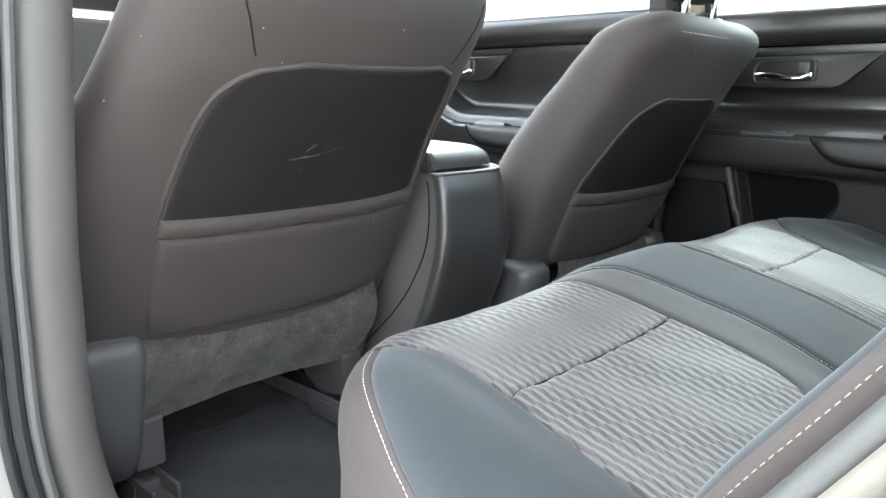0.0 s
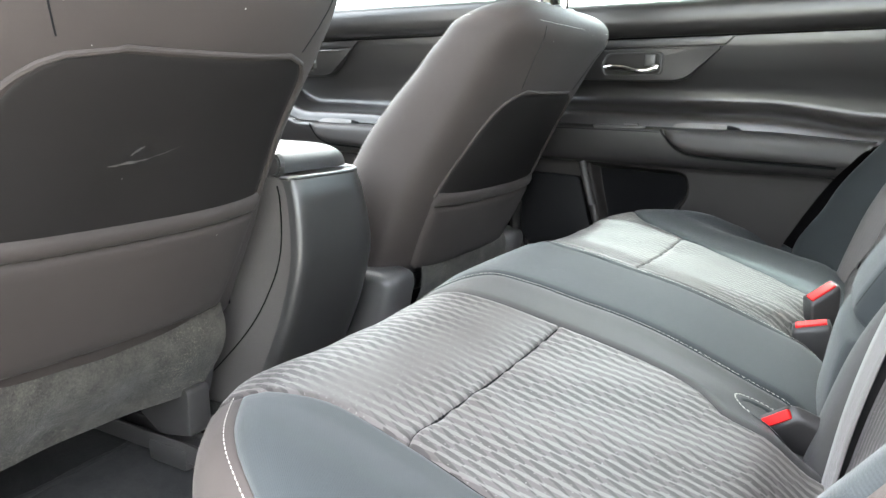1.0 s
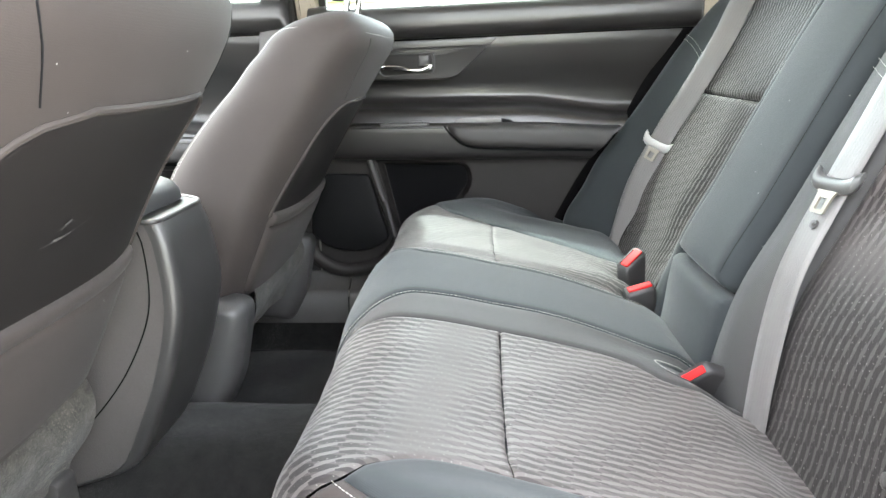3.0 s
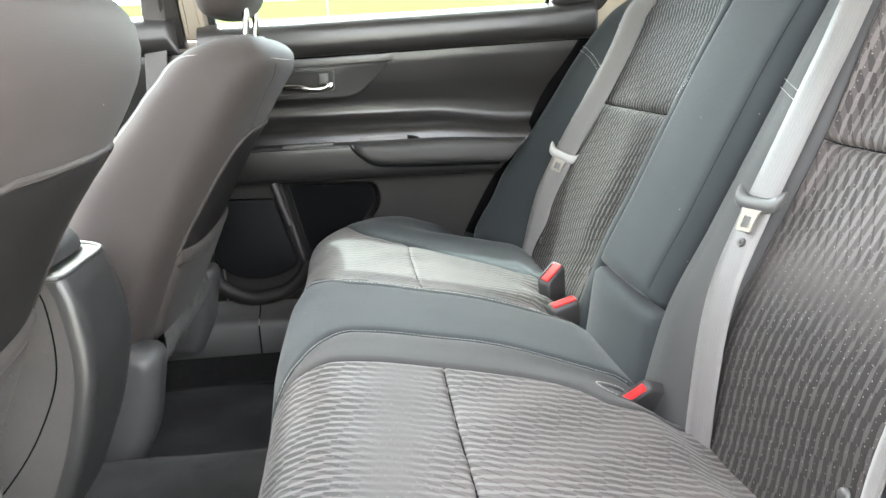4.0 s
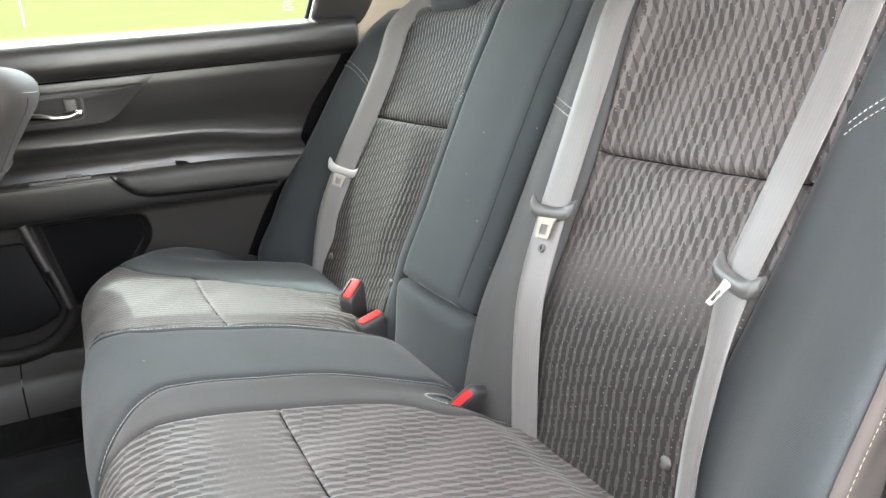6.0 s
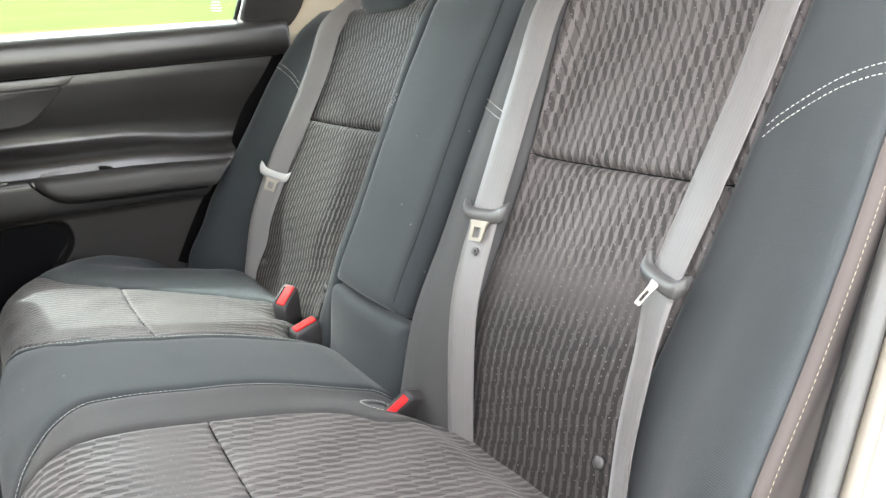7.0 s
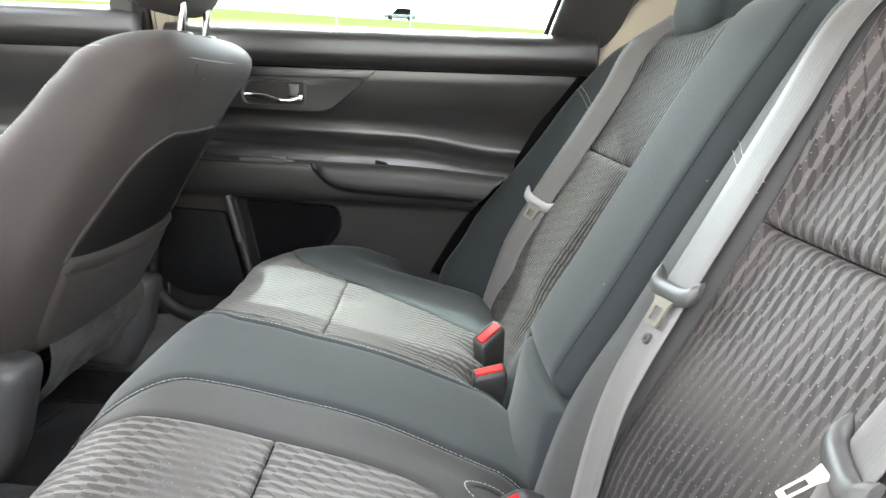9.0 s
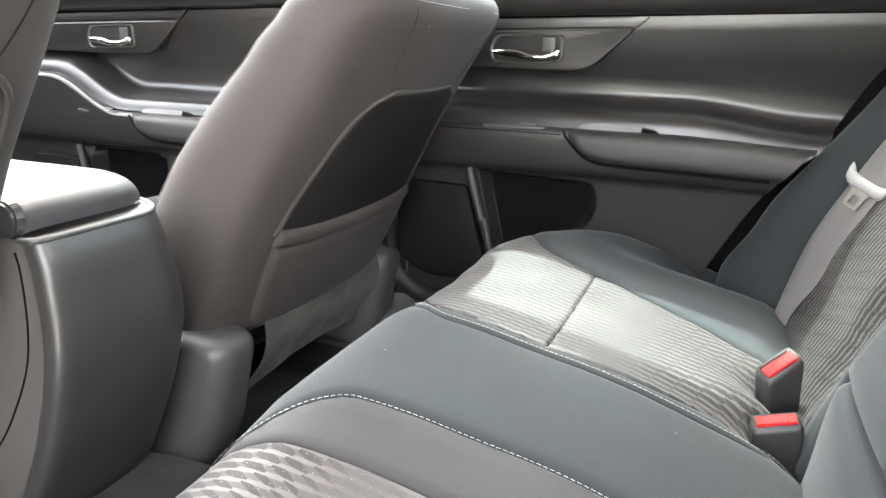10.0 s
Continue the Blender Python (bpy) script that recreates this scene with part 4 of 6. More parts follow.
for sx in (-1, 1):
    def pr(fa, fb, sx=sx):
        return (fa, fb) if sx > 0 else ((lambda s: -fb(s)), (lambda s: -fa(s)))

    inner = insert_in if sx < 0 else insert_in_far
    outer = insert_out if sx < 0 else insert_out_far
    a, b = pr(inner, outer)
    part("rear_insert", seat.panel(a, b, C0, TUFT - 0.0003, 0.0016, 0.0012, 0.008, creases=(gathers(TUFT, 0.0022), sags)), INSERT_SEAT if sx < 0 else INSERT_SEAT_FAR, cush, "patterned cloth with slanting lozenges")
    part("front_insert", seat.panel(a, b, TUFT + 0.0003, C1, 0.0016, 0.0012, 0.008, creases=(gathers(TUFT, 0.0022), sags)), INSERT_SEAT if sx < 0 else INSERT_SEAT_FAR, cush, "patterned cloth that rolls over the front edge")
    part("tuft_seam", seat.stitches([(sx * x, TUFT) for x in lin(inner(TUFT) + 0.006, outer(TUFT) - 0.005, 26)], 0.006, 0.005, 0.0011, -0.0018), THREAD_DARK, cush)
    a, b = pr(lambda s: outer(s) + 0.001, lambda s: 0.7)
    part("outer_bolster", seat.panel(a, b, C0, S_FRONT, 0.004, 0.006, 0.014), CLOTH, cush)
    part("outer_front", seat.panel(a, b, S_FRONT - 0.006, C1, 0.002, 0.005, 0.012), CLOTH_BACK, cush)
    part("edge_stitching", seat.stitches([(sx * x, S_FRONT + 0.006) for x in lin(0.543, 0.675, 22)] + [(sx * 0.677, s) for s in lin(S_FRONT - 0.02, 0.10, 16)], 0.0058, 0.0042, 0.00036, 0.0020), THREAD, cush, "pale thread round the outer edge")
    a, b = pr(lambda s: centre_half(s, sx), lambda s: inner(s) - 0.001)
    part("inner_strip", seat.panel(a, b, C0, C1, 0.002, 0.006, 0.012), CLOTH_STRIP if sx < 0 else CLOTH, cush)
    pts = [(sx * (centre_half(s, sx) + 0.006), s) for s in lin(0.04, S_FRONT + 0.05, 60)]
    part("centre_stitching", seat.stitches(pts, 0.0056, 0.0042, 0.00044, 0.0030), THREAD, cush, "pale thread beside the centre place")
part("centre_panel", seat.panel(lambda s: 0.0005 - centre_half(s, -1), lambda s: centre_half(s, 1) - 0.0005, C0, C1, 0.003, 0.005, 0.012), CLOTH, cush)
for sx in (-1, 1):
    x0, x1 = (0.50, 0.66) if sx > 0 else (-0.66, -0.50)
    part("core", prism([(y * 0.56 - 0.01, z - (0.05 if sx < 0 else 0.13)) if y > 0 else (y, z - (0.05 if sx < 0 else 0.13)) for y, z in side] + [(-0.06, -0.03)], "x", x0, x1, 0.0), DARK, cush)
    def skirt(u, v, sx=sx):
        s = 0.02 + u * (C1 - 0.25 - 0.02)
        p = seat_base(0.70, min(s, S_FRONT))
        return Vector((sx * (0.70 + 0.004 * math.sin(v * math.pi)), p.y, p.z * (1 - v) + -0.03 * v))
    part("side_skirt", grid(skirt, lin(0, 1, 20), lin(0, 1, 8)), CLOTH_BACK, cush)

# buckles
def buckle(name_label, p, way, turn, height, k=1.0, sink=(0.03, -0.10, -1.0), axis=None, thin=1.0, slotted=True):
    """A belt buckle whose red face looks along way."""
    th = thing("belt_buckle", name_label, "seat belt buckle", "rear belt buckles")
    z = Vector(way).normalized()
    q = z.to_track_quat("Z", "Y").to_matrix().to_4x4() @ pose(0, 0, 0, 0, 0, turn)
    if axis:
        along = (Vector(axis) - z * z.dot(Vector(axis))).normalized()
        q = Matrix((along, z.cross(along), z)).transposed().to_4x4()
    m = Matrix.Translation(p) @ q
    bd = bmesh.new()
    w, d = 0.0250 * k, 0.0185 * k * thin
    out = rounded([(-w, -d), (w, -d), (w, d), (-w, d)], 0.006, 4)
    sink = Vector(sink)
    rings = []
    for f, deep in ((0.84, height), (0.92, height * 0.5), (1.0, 0.012), (1.0, 0.004), (0.93, 0.0)):
        rings.append([bd.verts.new(m @ Vector((x * f, y * f, -0.004 if deep > 0.002 else 0.0)) + sink * deep) for x, y in out])
    for r0, r1 in zip(rings, rings[1:]):
        for i in range(len(r0)):
            bd.faces.new((r0[i], r0[(i + 1) % len(r0)], r1[(i + 1) % len(r0)], r1[i]))
    bd.faces.new(rings[-1])
    bd.faces.new(rings[0][::-1])
    part("housing", bd, BUCKLE, th, "black plastic housing")
    btn = box((0.039 * k, 0.0195 * k * thin, 0.006), m @ pose(0, -0.0055 * k * thin if slotted else 0.0, 0.0010, 5, 0, 0), 0.0016, 2)
    part("release_button", btn, RED, th, "red release button")
    if slotted:
        slot = box((0.036 * k, 0.0062 * k * thin, 0.004), m @ pose(0, 0.0098 * k * thin, -0.0012), 0.0005, 1)
        part("slot", slot, DARK, th)
    return th


buckle("tall black belt buckle with a red button on the cushion", (0.246, 0.053, 0.281), (-0.34, 0.50, 0.80), 84, 0.085, thin=0.82)
buckle("low black belt buckle with a red button beside the centre place", (0.150, 0.056, 0.257), (-0.04, 0.26, 0.96), 86, 0.085, thin=0.82)
buckle("black belt buckle with a red button in a stitched pocket", (-0.196, 0.066, 0.251), (-0.80, 0.50, 0.33), 0, 0.075, 1.08, (0.12, -0.93, -0.30), (-0.144, -0.798, 0.584), 0.46, False)
pocket = thing("buckle_pocket", "recessed black buckle pocket edged with pale stitching", "seat pocket")


def pocket_ring(k, r, lift):
    f = k / 24 * 2 * math.pi
    x = -0.182 + r * 0.027 * math.cos(f)
    s = seat_s(0.066) + r * 0.036 * math.sin(f)
    return x, s


pb = bmesh.new()
rings = []
for r, lift in ((1.0, 0.0035), (0.92, 0.004), (0.84, 0.001), (0.80, -0.010)):
    rings.append([pb.verts.new(seat.at(*pocket_ring(k, r, lift), lift)) for k in range(24)])
for r0, r1 in zip(rings, rings[1:]):
    for k in range(24):
        pb.faces.new((r0[k], r0[(k + 1) % 24], r1[(k + 1) % 24], r1[k]))
pb.faces.new(rings[-1])
part("liner", pb, CLOTH, pocket)
part("stitching", seat.stitches([pocket_ring(k, 1.08, 0) for k in range(-5, 11)], 0.0056, 0.004, 0.0008, 0.004), THREAD, pocket, "pale thread round the pocket")


def tongue(parent, m, mat=None, plate_way=None):
    """The sliding latch of a belt: a plastic grip across the band and a slotted steel plate."""
    grip = bmesh.new()
    sec = []
    for i in range(17):
        f = i / 16 * 2 - 1
        x = 0.0365 * f
        h = 0.0085 + 0.0030 * abs(f) ** 3
        up = 0.014 * abs(f) ** 5
        t = 0.0065 if abs(f) < 0.93 else 0.0045
        if abs(f) == 1:
            h, t = h * 0.55, t * 0.6
        sec.append([grip.verts.new((x, up + h * math.cos(a), t * math.sin(a))) for a in lin(0, 2 * math.pi, 13)[:-1]])
    for a, b in zip(sec, sec[1:]):
        for k in range(12):
            grip.faces.new((a[k], a[(k + 1) % 12], b[(k + 1) % 12], b[k]))
    grip.faces.new(sec[0][::-1])
    grip.faces.new(sec[-1])
    bmesh.ops.transform(grip, matrix=m, verts=grip.verts)
    g = part("tongue", grip, mat or TONGUE, parent, "plastic latch grip")
    pl = bmesh.new()
    out = rounded([(-0.019, -0.004), (0.019, -0.004), (0.0125, -0.012), (0.0115, -0.034), (-0.0115, -0.034), (-0.0125, -0.012)], 0.003, 3)
    cen = Vector((0, -0.0225))
    inn = []
    for x, y in out:
        d = Vector((x, y)) - cen
        inn.append((max(-0.006, min(0.006, d.x * 0.55)), cen.y + max(-0.0075, min(0.0065, d.y * 0.6))))
    lay = []
    for zz in (0.0012, -0.0012):
        lay.append([[pl.verts.new((x, y, zz)) for x, y in o] for o in (out, inn)])
    n = len(out)
    for i in range(n):
        j = (i + 1) % n
        pl.faces.new((lay[0][0][i], lay[0][0][j], lay[0][1][j], lay[0][1][i]))
        pl.faces.new((lay[1][0][j], lay[1][0][i], lay[1][1][i], lay[1][1][j]))
        pl.faces.new((lay[0][0][j], lay[0][0][i], lay[1][0][i], lay[1][0][j]))
        pl.faces.new((lay[0][1][i], lay[0][1][j], lay[1][1][j], lay[1][1][i]))
    bmesh.ops.remove_doubles(pl, verts=pl.verts, dist=0.00005)
    at = m @ pose(0, 0, 0.002)
    if plate_way:
        # a slender plate that hangs turned out of its grip
        down, face = (Vector(q).normalized() for q in plate_way)
        face = (face - down * face.dot(down)).normalized()
        at = Matrix(((-down).cross(face), -down, face)).transposed().to_4x4()
        at.translation = m @ Vector((0.004, 0.002, 0.006))
        at = at @ Matrix.Diagonal((0.25, 0.92, 1.2, 1.0))
    bmesh.ops.transform(pl, matrix=at, verts=pl.verts)
    part("plate", pl, LATCH, g, "slender bright slotted latch plate" if plate_way else "slotted steel latch plate", smooth=25)
    return g


def belt(label, pts, sides, tongue_at, turn=0.0, mat=None, half=0.0235, plate_way=None):
    th = thing("seat_belt", label, "seat belt", "rear seat belts")
    part("webbing", ribbon(pts, sides, half), BELT, th)
    line = Line(pts)
    best = min(lin(0, line.length, 300), key=lambda s: abs(line(s).z - tongue_at))
    p, w = line(best), -line.way(best)
    if w.z > 0:
        w = -w
    a = Vector(sides[len(sides) // 2])
    a = (a - w * a.dot(w)).normalized()
    n = a.cross(-w).normalized()
    if n.y < 0:
        a = -a
        n = -n
    m = Matrix((a, -w, n)).transposed().to_4x4()
    m.translation = p + n * 0.004
    tongue(th, m @ pose(0, 0, 0, 0, 0, turn), mat, plate_way)
    return th, line, n


def on_back(rows):
    """Places just clear of the backrest from x, height and clearance."""
    return [back.at(x, back_s(z) + (0.03 if z > 0.76 else 0.0), lift + 0.006) for x, z, lift in rows]


belt("grey seat belt with a pale latch by the closed door",
     on_back([(0.515, 0.77, 0.020), (0.512, 0.735, 0.020), (0.512, 0.66, 0.022), (0.517, 0.56, 0.022), (0.533, 0.447, 0.016), (0.532, 0.36, 0.012), (0.522, 0.285, 0.006), (0.512, 0.225, 0.0)]),
     [(0.62, 0.78, 0)] * 8, 0.447, mat=TONGUE_PALE)
mb, mline, mn = belt("grey centre seat belt with a latch and a snap stud",
     on_back([(-0.196, 0.77, 0.002), (-0.202, 0.735, 0.002), (-0.209, 0.64, 0.003), (-0.217, 0.54, 0.004), (-0.225, 0.468, 0.007), (-0.241, 0.375, 0.010), (-0.258, 0.29, 0.010), (-0.266, 0.225, 0.004)]),
     [(1, 0.16, 0.05)] * 8, 0.484)
belt("grey seat belt with a turned latch by the open door",
     on_back([(-0.533, 0.77, 0.002), (-0.532, 0.735, 0.006), (-0.528, 0.64, 0.012), (-0.522, 0.54, 0.018), (-0.517, 0.468, 0.018), (-0.525, 0.400, 0.014), (-0.532, 0.320, 0.008), (-0.537, 0.225, 0.0)]),
     [(1, -0.25, 0)] * 4 + [(1, -0.3, 0), (0.88, -0.48, 0), (0.88, -0.48, 0), (0.9, -0.4, 0)], 0.472, turn=-12, plate_way=((0.086, 0.786, -0.613), (-0.75, 0.55, 0.37)))
sb = bmesh.new()
bmesh.ops.create_cone(sb, cap_ends=True, segments=18, radius1=0.0058, radius2=0.005, depth=0.004)
join(sb, (lambda b: (bmesh.ops.create_cone(b, cap_ends=True, segments=12, radius1=0.003, radius2=0.002, depth=0.004, matrix=pose(0, 0, 0.002)), b)[1])(bmesh.new()))
bmesh.ops.transform(sb, matrix=Matrix.Translation(back.at(-0.2305, back_s(0.437), 0.0165)) @ mn.to_track_quat("Z", "Y").to_matrix().to_4x4(), verts=sb.verts)
part("snap_stud", sb, PLASTIC, mb, "round black snap stud")


# ---- front seats ----
SPINE = Line([(0.894, 0.165), (0.874, 0.235), (0.833, 0.328), (0.799, 0.400), (0.741, 0.508), (0.708, 0.563), (0.674, 0.618), (0.645, 0.666), (0.628, 0.705), (0.624, 0.740)])
SP_LEN = SPINE.length


@functools.lru_cache(None)
def spine_s(z):
    return min(lin(0, SP_LEN, 400), key=lambda s: abs(SPINE(s)[1] - z))


FS_W = [(0, 0.262), (spine_s(0.24), 0.280), (spine_s(0.35), 0.278), (spine_s(0.46), 0.262), (spine_s(0.57), 0.246), (spine_s(0.66), 0.234), (SP_LEN, 0.224)]


def fs_round(s):
    q = max((s - (SP_LEN - 0.07)) / 0.07, 0.0)
    return math.sqrt(max(1 - q * q, 0.0))


def fs_w(s):
    return spl(s, FS_W) * (0.62 + 0.38 * fs_round(s))


def fs_d(s):
    return spl(s, [(0, 0.055), (spine_s(0.3), 0.063), (spine_s(0.5), 0.066), (SP_LEN, 0.068)]) * max(fs_round(s), 0.02)


def fs_f(s):
    return spl(s, [(0, 0.120), (spine_s(0.24), 0.140), (spine_s(0.37), 0.140), (spine_s(0.58), 0.092), (spine_s(0.65), 0.084), (SP_LEN, 0.080)]) * max(fs_round(s), 0.02)


def spine_frame(s):
    y, z = SPINE(s)
    w = SPINE.way(s)
    return Vector((0, y, z)), Vector((0, -w[1], w[0])), Vector((0, w[0], w[1]))


def pillow(outline, a, b, r):
    """A slab between two x places whose rims are fully rounded."""
    cy, cz = sum(p[0] for p in outline) / len(outline), sum(p[1] for p in outline) / len(outline)

    def fn(k, t):
        y, z = outline[k]
        d = Vector((cy - y, cz - z))
        q = 1 - math.sin(t[1])
        y, z = Vector((y, z)) + d.normalized() * min(r * q, d.length)
        return Vector((t[0], y, z)), (y, z)
    ts = [(a + r * (1 - math.cos(q)), q) for q in lin(0, math.pi / 2, 8)] + [(b - r * (1 - math.cos(q)), q) for q in lin(math.pi / 2, 0, 8)]
    bm = grid(fn, list(range(len(outline))), ts, close_u=True)
    n = len(outline)
    bm.verts.ensure_lookup_table()
    cap(bm, bm.verts[:n][::-1])
    cap(bm, bm.verts[-n:])
    bmesh.ops.recalc_face_normals(bm, faces=bm.faces)
    return bm


def front_seat(x0, oy, label):
    """A front seat; oy slides it along its rails."""
    th = thing("front_seat", label, "car seat", "front seats")
    mir = 1 if x0 > 0 else -1
    P = 2.6
    far = [(0, 1.20), (spine_s(0.42), 1.19), (spine_s(0.57), 1.13), (SP_LEN, 1.08)] if x0 < 0 else [(0, 1.02), (SP_LEN, 1.02)]
    low = 0.0 if x0 < 0 else 0.038
    thick = [(0, 0.135), (spine_s(0.30), 0.158), (spine_s(0.445), 0.164), (spine_s(0.535), 0.146), (spine_s(0.60), 0.126), (spine_s(0.66), 0.120), (SP_LEN, 0.120)]

    def wide(x, s):
        return spl(s, far) if x * mir > 0 else spl(s, [(0, 0.95), (spine_s(0.4), 0.955), (spine_s(0.57), 0.985), (SP_LEN, 1.02)])

    def rear_d(s):
        return fs_d(s) * (1 + 0.14 * sstep(0.52, 0.63, SPINE(s)[1]) if x0 < 0 else 1.0)

    def squat(q):
        """The passenger's backrest ends lower."""
        if x0 > 0 and q.z > 0.62:
            q.z = 0.62 + (q.z - 0.62) * 0.72
        return q

    def rear(x, s):
        """A place on the rear face; x from the seat's middle."""
        c, n, w = spine_frame(s)
        if n.y > 0:
            n = -n
        q = min(abs(x) / (fs_w(s) * wide(x, s)), 0.999)
        return squat(c + Vector((x0 + x, 0, 0)) + n * rear_d(s) * (1 - q ** P) ** (1 / P))

    def shell(u, s):
        c, n, w = spine_frame(s)
        if n.y > 0:
            n = -n
        cu, su = math.cos(u), math.sin(u)
        pw = lambda q: math.copysign(abs(q) ** (2 / P), q)
        if su > 0:
            deep = rear_d(s)
        else:
            # the side bolsters stand well forward of the backrest's middle
            deep = fs_f(s)
            if x0 > 0:
                deep = spl(s, thick) * max(fs_round(s), 0.02)
                n = Vector((0, -1, 0))
                pw = lambda q: math.copysign(abs(q) ** (2 / 4.2), q)
        p = c + Vector((x0 + fs_w(s) * wide(cu, s) * pw(cu), 0, 0)) + n * deep * pw(su)
        return squat(p), (x0 + fs_w(s) * cu, s)

    ss = lin(0.07, SP_LEN - 0.075, 40) + [SP_LEN - 0.07 * (1 - math.sin(a)) for a in lin(0.05, math.pi / 2, 10)]
    bm = grid(shell, lin(0, 2 * math.pi, 73)[:-1], ss, close_u=True)
    bm.verts.ensure_lookup_table()
    cap(bm, bm.verts[-72:])
    cap(bm, bm.verts[:72][::-1])
    part("backrest", bm, CLOTH_BACK, th)

    class Rear(Skin):
        def normal(self, x, s):
            n = Skin.normal(self, x, s)
            return n if n.y < 0 else -n

    skin = Rear(rear, lambda x, s: 0.0)
    s_hem0, s_hem1, s_top, s_low = spine_s(0.412 - low), spine_s(0.438 - low), spine_s(0.628 if x0 < 0 else 0.5875), spine_s(0.265 - 0.6 * low)

    def half(s):
        return spl(s, [(s_low, 0.188), (s_low + 0.015, 0.200), (s_hem0, 0.209), (s_hem1, 0.208), (spine_s(0.53), 0.194), (s_top - 0.035, 0.180), (s_top - 0.012, 0.162), (s_top, 0.135)] if x0 < 0 else [(s_low, 0.176), (s_low + 0.015, 0.190), (s_hem0, 0.205), (s_hem1, 0.202), (spine_s(0.48), 0.182), (s_top - 0.045, 0.160), (s_top - 0.015, 0.135), (s_top, 0.105)])

    def left_half(s):
        if x0 > 0:
            return half(s)
        return spl(s, [(s_low, 0.188), (s_low + 0.015, 0.200), (s_hem0, 0.209), (s_hem1, 0.208), (spine_s(0.52), 0.197), (s_top - 0.055, 0.184), (s_top - 0.030, 0.168), (s_top - 0.013, 0.145), (s_top - 0.004, 0.118), (s_top, 0.095)])

    # stretched pocket front, its hem and the panel below
    part("pocket_panel", skin.panel(lambda s: -left_half(s), lambda s: half(s), s_hem1 - 0.012, s_top, 0.001, 0.003, 0.010), POCKET, th, "smooth dark panel with a small scuff" if x0 < 0 else "smooth dark panel")
    part("pocket_hem", skin.panel(lambda s: -half(s) - 0.002, lambda s: half(s) + 0.002, s_hem0, s_hem1, 0.010, 0.004, 0.012, 0.011), CLOTH_BACK, th, "folded hem of the map pocket")
    part("lower_panel", skin.panel(lambda s: -half(s), lambda s: half(s), s_low, s_hem0 + 0.004, 0.010, 0.003, 0.016), CLOTH_BACK, th)
    # piping round the pocket
    rim = [(-left_half(s) - 0.004, s) for s in lin(s_hem1 - 0.01, s_top, 22)] + [(x, s_top + 0.003) for x in lin(-left_half(s_top) + 0.004, half(s_top) - 0.004, 12)] + [(half(s) + 0.004, s) for s in lin(s_top, s_hem1 - 0.01, 22)]
    part("piping", tube([skin.at(x, s, 0.0005) for x, s in rim], 0.0034, 8), CLOTH_BACK, th, "rolled edge round the pocket")
    # seams of the cover
    for sx in (-1, 1):
        part("cover_seam", tube([skin.at(sx * (half(s_top) + 0.020 + 0.035 * i / 15), s_top + 0.006 + (SP_LEN - 0.052 - s_top) * i / 15, 0.0001) for i in range(16)], 0.0009, 6), THREAD_DARK if x0 < 0 else CLOTH_STRIP, th)
    # white thread round the top and down the front edges
    def shell_line(pairs, lift=0.0015):
        out = []
        for u, s in pairs:
            p = shell(u, s)[0]
            c = spine_frame(s)[0] + Vector((x0, 0, 0))
            out.append(p + (p - c).normalized() * lift)
        return out

    def thread(pts, nm):
        ln = Line(pts)
        b = bmesh.new()
        for i in range(int(ln.length / 0.0062)):
            c = (i + 0.5) * 0.0062
            q = ln(c)
            dash(b, q, ln.way(c), (q - Vector((x0, 0.72, 0.52))).normalized(), 0.0050, 0.00048)
        part(nm, b, THREAD, th, "pale thread along the seat edge")

    top_s = SP_LEN - 0.040
    half_l = []
    for f in lin(0, 1, 64):
        q = min(f / 0.78, 1.0)
        half_l.append((math.radians(222) - math.radians(124) * sstep(0.70, 1.10, f) / sstep(0.70, 1.10, 1.0), 0.10 + (top_s - 0.10) * (1 - (1 - q) ** 1.7)))
    full = half_l + [(math.pi - u, s) for u, s in half_l[-2::-1]]
    pts = shell_line(full)
    for _ in range(4):
        pts = [pts[0]] + [(p + q * 2 + r) / 4 for p, q, r in zip(pts, pts[1:], pts[2:])] + [pts[-1]]
    if x0 > 0:
        thread(pts, "edge_stitching")
    hem = [(u, 0.074) for u in lin(math.radians(20), math.radians(-60), 14)]
    for side_u in (lambda u: u, lambda u: math.pi - u):
        part("hem_stitching", tube(shell_line([(side_u(u), s) for u, s in hem]), 0.0016, 6), THREAD_DARK, th)
    # felt flap below the panel
    def flap(u, v):
        x = -0.205 + 0.41 * u if x0 < 0 else -0.168 + 0.37 * u
        y = 0.812 + 0.045 * v + 0.010 * math.sin(u * math.pi) * (1 - v) + 0.0035 * math.sin(u * 23 + 2) * math.sin(v * 5 + 1) * sstep(0.10, 0.40, v) + 0.004 * (1 - sstep(0.0, 0.25, v))
        y -= 0.022 * math.sin(math.pi * min(v * 1.2, 1))
        z = 0.250 - (0.150 - 0.014 * math.sin(u * math.pi)) * v
        return Vector((x0 + x, y, z))
    part("felt_flap", grid(flap, lin(0, 1, 40), lin(0, 1, 14)), FELT, th, "speckled grey felt flap")
    # plastic covers at both lower sides
    for sx in (-1, 1):
        prof = rounded([(0.812, 0.10), (0.845, 0.032), (1.12, 0.05), (1.16, 0.19), (1.0, 0.232), (0.86, 0.243), (0.786, 0.236)], [0.02, 0.02, 0.03, 0.05, 0.05, 0.03, 0.03], 4)
        big = 0.335 if sx * mir > 0 and x0 < 0 else 0.290
        soft = 0.030
        if x0 < 0 and sx > 0:
            prof, big = [(y + 0.055, z) for y, z in prof], 0.246
        elif x0 < 0:
            prof, soft = [(y, z + 0.014 * sstep(0.15, 0.24, z)) for y, z in prof], 0.020
        a, b = (0.200, big) if sx > 0 else (-big, -0.200)
